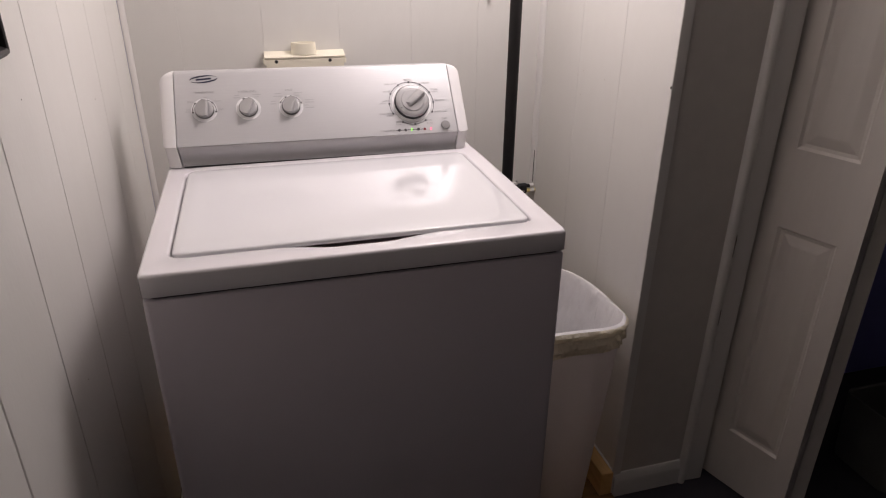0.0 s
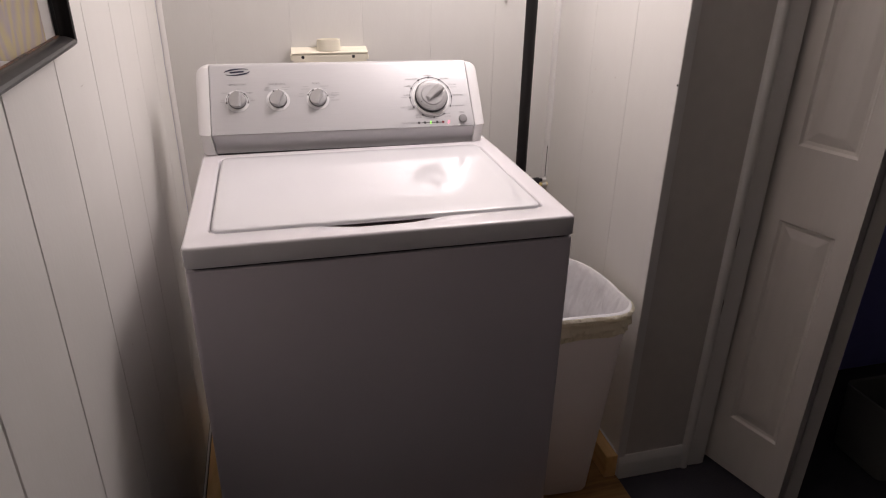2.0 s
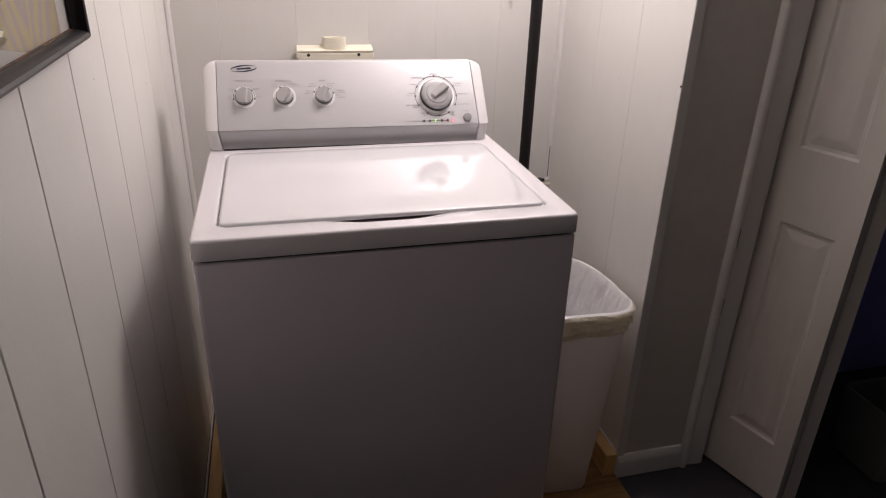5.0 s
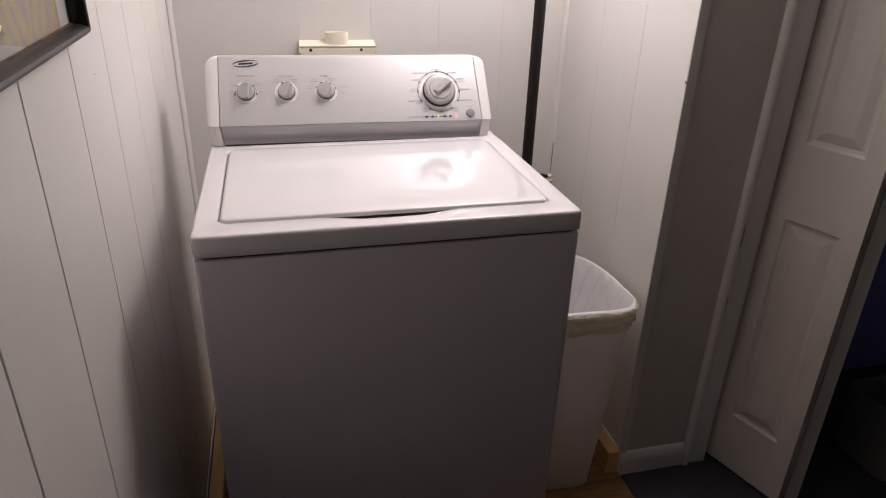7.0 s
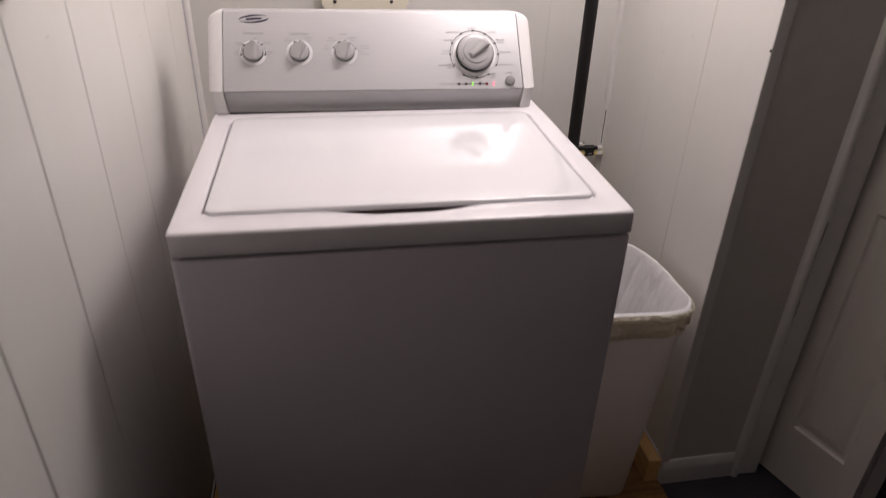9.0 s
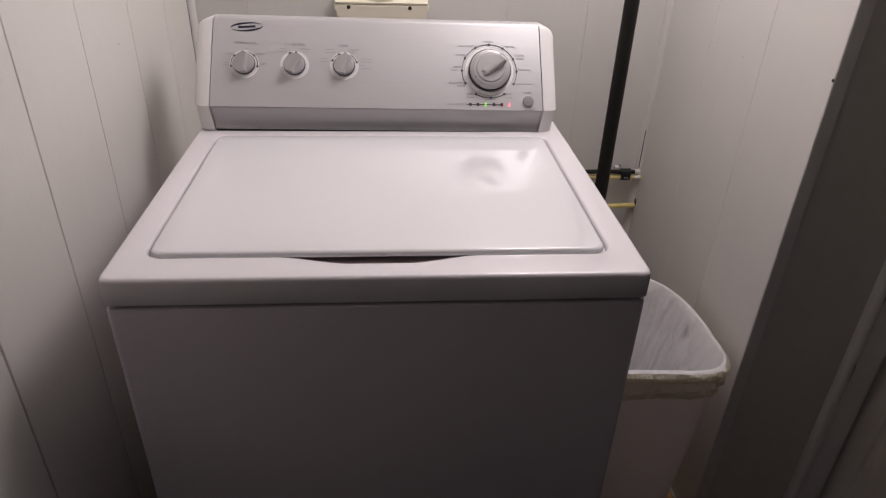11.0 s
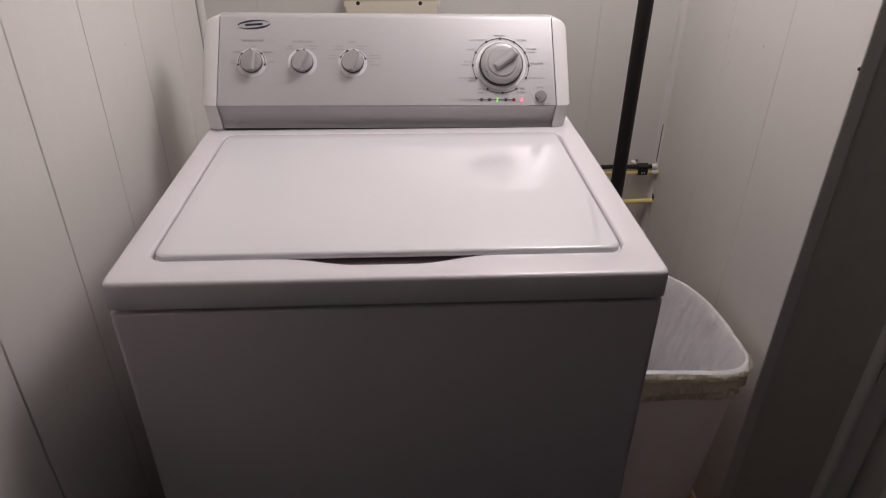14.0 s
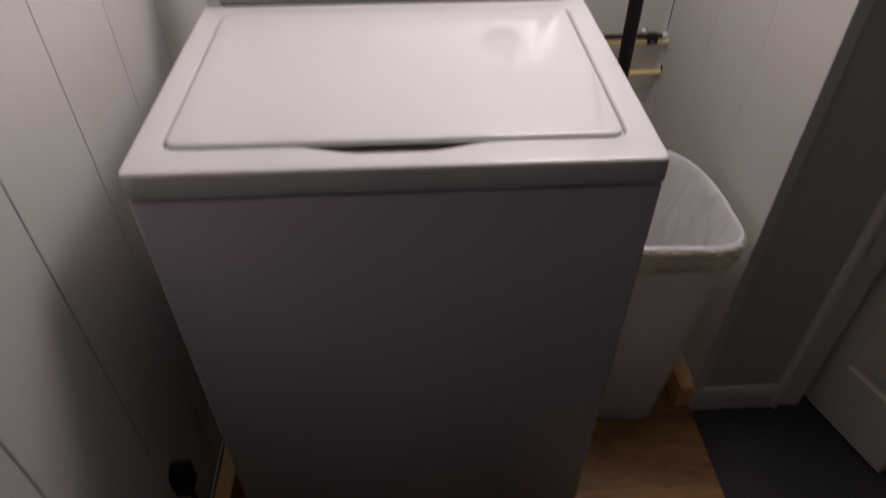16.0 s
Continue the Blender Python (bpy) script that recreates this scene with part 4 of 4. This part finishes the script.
part("hose_run", tube([(0.30, BACK - 0.028, 0.704), (0.50, BACK - 0.026, 0.7155), (0.60, BACK - 0.025, 0.7165), (0.663, BACK - 0.025, 0.7155), (0.703, BACK - 0.023, 0.7150)], 0.0060, 16), PIPEB, hose, smooth=True)
part("hose_end", tube([(0.698, BACK - 0.023, 0.7150), (0.712, BACK - 0.022, 0.7155)], [0.0074, 0.0066], 16), WHITEP, hose, "white hose end", smooth=True)
# tape wound round the hose and the pipe together
bm = extrude_profile([(BACK - 0.0225 - 0.0098 * math.cos(radians(a)), 0.7070 + (0.0078 if math.sin(radians(a)) > 0 else -0.0078) + 0.0096 * math.sin(radians(a))) for a in range(5, 365, 15)], 0.660, 0.6865, "x")
part("tape", bm, BLACKP, hose, "black tape round hose and pipe")
for x in (0.671, 0.677):
    part("tape_mark", box(x - 0.0012, x + 0.0012, BACK - 0.0333, BACK - 0.0322, 0.6985, 0.7020), WHITEP, hose, "pale mark on the tape")
hc = tagged(holder("pipe_hanger"), "small white pipe hanger on the panelled wall", "hanger")
part("hanger_tab", box(0.646, 0.657, BACK - 0.016, BACK, 0.7205, 0.7255, 0.001, 1), WHITEP, hc)
part("hanger_screw", lathe([(0.0034, 0.0), (0.0034, 0.0020), (0.002, 0.003)], 12), STEEL, hc).matrix_basis = pose(0.6615, BACK, 0.7250, 90, 0, 0)
# dark slot in the panel and the hole round the lower pipe
ob = tagged(part("panel_gap", box(RIGHT - 0.0075, RIGHT - 0.0060, BACK - 0.0165, BACK - 0.012, 0.725, 0.833), RUBBER), "dark open gap in the corner moulding", "gap", kind="structure")
bm = lathe([(0.0125, 0.0), (0.0125, 0.0012)], 20)
hole = part("pipe_hole", bm, RUBBER)
hole.matrix_basis = pose(RIGHT - 0.0002, BACK - 0.018, 0.6185, 0, -90, 0)
tagged(hole, "dark drilled hole round the lower pipe", "hole", kind="structure")

# ---------------------------------------------------------------- cream bracket on the back wall
br = tagged(holder("wall_bracket"), "cream plastic wall bracket with a ring holder on top", "bracket")
prof = [(BACK - 0.002, 1.153), (BACK - 0.036, 1.153), (BACK - 0.040, 1.1545), (BACK - 0.041, 1.158), (BACK - 0.037, 1.161), (BACK - 0.020, 1.164), (BACK - 0.002, 1.170)]
part("shelf_top", extrude_profile(prof, -0.1145, 0.1055, "x"), CREAM, br)
prof = [(BACK - 0.037, 1.1545), (BACK - 0.039, 1.150), (BACK - 0.036, 1.070), (BACK - 0.032, 1.070), (BACK - 0.033, 1.1545)]
part("front_plate", extrude_profile(prof, -0.1110, 0.1020, "x"), CREAM, br)
for x in (-0.1135, 0.1045):
    part("side_lug", box(x - 0.004, x + 0.004, BACK - 0.039, BACK - 0.002, 1.138, 1.1525, 0.0015, 1), CREAM, br)
for x in (-0.083, 0.063):
    s_ = part("screw_hole", lathe([(0.0046, 0.0), (0.0046, 0.0012)], 16), RUBBER, br, "dark screw head")
    s_.matrix_basis = pose(x, BACK - 0.0382, 1.1465, 90, 0, 0)
bm = bmesh.new()
rings = []
for r, h in ((0.0345, 0.0), (0.0335, 0.030), (0.0328, 0.0312), (0.0310, 0.0312), (0.0300, 0.030), (0.0300, 0.0)):
    rings.append([bm.verts.new((r * math.cos(2 * math.pi * k / 36), r * 0.55 * math.sin(2 * math.pi * k / 36), h)) for k in range(36)])
for a, b in zip(rings, rings[1:]):
    for k in range(36):
        bm.faces.new((a[k], a[(k + 1) % 36], b[(k + 1) % 36], b[k]))
ob = part("ring_holder", bm, CREAM, br, smooth=False)
ob.location = (-0.006, BACK - 0.021, 1.163)

# ---------------------------------------------------------------- framed picture on the panelled wall
pic = tagged(holder("framed_picture"), "black framed picture with a golden wood-grain print on the wall", "picture")
Y1, Z0, HW, HH, FW = -0.002, 1.3195, 0.55, 0.72, 0.0155
X0 = LEFT + 0.001
prof = [(0.0, 0.0), (0.0, 0.0190), (0.0006, 0.0205), (0.0022, 0.0215), (0.0036, 0.0245), (0.0070, 0.0262), (0.0105, 0.0245), (0.0130, 0.0200), (0.0148, 0.0160), (FW, 0.0130), (FW, 0.0)]


def frame_side(p0, p1, inward):
    """A mitred moulding from p0 to p1 on the wall; inward: unit vector in the wall plane towards the picture."""
    bm = bmesh.new()
    d = (p1 - p0).normalized()
    rows = []
    for end, sgn in ((p0, 1), (p1, -1)):
        rows.append([bm.verts.new(end + inward * u + d * sgn * u + Vector((h, 0, 0))) for u, h in prof])
    n = len(prof)
    for k in range(n):
        bm.faces.new((rows[0][k], rows[0][(k + 1) % n], rows[1][(k + 1) % n], rows[1][k]))
    bm.faces.new(rows[0])
    bm.faces.new(rows[1][::-1])
    return bm


# it hangs a little crooked
pic.matrix_basis = Matrix.Translation((0, Y1, Z0)) @ pose(0, 0, 0, 0.8, 0, 0) @ Matrix.Translation((0, -Y1, -Z0))
c = [Vector((X0, Y1, Z0)), Vector((X0, Y1 - HW, Z0)), Vector((X0, Y1 - HW, Z0 + HH)), Vector((X0, Y1, Z0 + HH))]
ins = [Vector((0, 0, 1)), Vector((0, 1, 0)), Vector((0, 0, -1)), Vector((0, -1, 0))]
for i in range(4):
    part("frame_side", frame_side(c[i], c[(i + 1) % 4], ins[i]), FRAME, pic, "black lacquered moulding")
m0 = FW - 0.001
for i in range(4):
    a, b = c[i] + ins[i] * m0, c[(i + 1) % 4] + ins[i] * m0
    lo = [min(a[k], b[k]) for k in range(3)]
    hi = [max(a[k], b[k]) for k in range(3)]
    t_ = ins[i] * 0.0025
    lo2 = [min(lo[k], lo[k] + t_[k]) for k in range(3)]
    hi2 = [max(hi[k], hi[k] + t_[k]) for k in range(3)]
    if i % 2 == 0:
        lo2[1], hi2[1] = lo2[1] + m0, hi2[1] - m0
    else:
        lo2[2], hi2[2] = lo2[2] + m0, hi2[2] - m0
    part("inner_lip", box(X0 + 0.002, X0 + 0.008, lo2[1], hi2[1], lo2[2], hi2[2]), LIPMAT if i == 0 else BLACKP, pic, "rust-speckled black inner lip" if i == 0 else "black inner lip")
part("picture_sheet", box(X0, X0 + 0.0045, Y1 - HW + 0.013, Y1 - 0.066, Z0 + 0.013, Z0 + HH - 0.013), PRINT, pic, "golden wood-grain print")
part("mat_board", box(X0, X0 + 0.0035, Y1 - 0.067, Y1 - 0.013, Z0 + 0.013, Z0 + HH - 0.013), MAT, pic, "grey mat strip")
# pale corner laid on for the room's reflection in the glass
part("printed_corner", extrude_profile([(Y1 - HW + 0.014, Z0 + 0.0125), (Y1 - 0.196, Z0 + 0.0125), (Y1 - 0.211, Z0 + 0.0166), (Y1 - 0.310, Z0 + 0.0358), (Y1 - HW + 0.014, Z0 + 0.080)], X0 + 0.0045, X0 + 0.0049, "x"), MAT, pic, "pale painted reflection")
# a dark olive patch with a cream band above it
part("printed_patch", extrude_profile([(Y1 - 0.288, Z0 + 0.0325), (Y1 - 0.262, Z0 + 0.0385), (Y1 - 0.272, Z0 + 0.0425), (Y1 - 0.40, Z0 + 0.066), (Y1 - 0.40, Z0 + 0.0550)], X0 + 0.0045, X0 + 0.0048, "x"), PATCH, pic, "dark olive patch")
part("printed_band", extrude_profile([(Y1 - 0.276, Z0 + 0.0425), (Y1 - 0.270, Z0 + 0.0475), (Y1 - 0.40, Z0 + 0.0720), (Y1 - 0.40, Z0 + 0.0655)], X0 + 0.0045, X0 + 0.0050, "x"), CREAM, pic, "cream band")

# ---------------------------------------------------------------- plug low on the panelled wall
plug = tagged(holder("power_plug"), "black rounded power plug low on the panelled wall", "plug")
bm = extrude_profile([(0.030 * math.cos(radians(a)) * 0.8 , 0.030 * math.sin(radians(a)) if a <= 180 else 0) for a in range(0, 181, 15)] + [(-0.022, -0.05), (0.022, -0.05)], 0.0, 0.028, "x")
ob = part("plug_body", bm, BLACKP, plug)
ob.location = (LEFT + 0.001, -0.006, 0.305)
part("plug_cord", tube([(LEFT + 0.015, -0.006, 0.256), (LEFT + 0.017, -0.002, 0.18), (LEFT + 0.02, 0.02, 0.098)], 0.005, 10), BLACKP, plug, smooth=True)

# ---------------------------------------------------------------- unidentified dim shape past the closet door, built as a low box
grey_thing = tagged(holder("grey_shape", (1.475, 0.075, 0.0)), "dark grey soft-cornered shape of unknown kind beside the closet", "storage box")
bm = bmesh.new()
walls = []
for z, grow in ((0.0, -0.012), (0.012, 0.0), (0.12, 0.006), (0.235, 0.010), (0.238, 0.006), (0.236, 0.002), (0.02, -0.006)):
    walls.append([bm.verts.new((x, y, z)) for x, y in rounded(-grow, 0.30 + grow, -grow, 0.19 + grow, 0.022, 6)])
for a, b in zip(walls, walls[1:]):
    for k in range(len(a)):
        bm.faces.new((a[k], a[(k + 1) % len(a)], b[(k + 1) % len(a)], b[k]))
bm.faces.new(walls[0][::-1])
bm.faces.new(walls[-1])
part("box_body", bm, CLOTH, grey_thing, smooth=True)
part("box_rim", tube([(x, y, 0.237) for x, y in rounded(-0.008, 0.308, -0.008, 0.198, 0.024, 6) + [(0.284, -0.008)]], 0.004, 8), CLOTH, grey_thing, "raised rim")
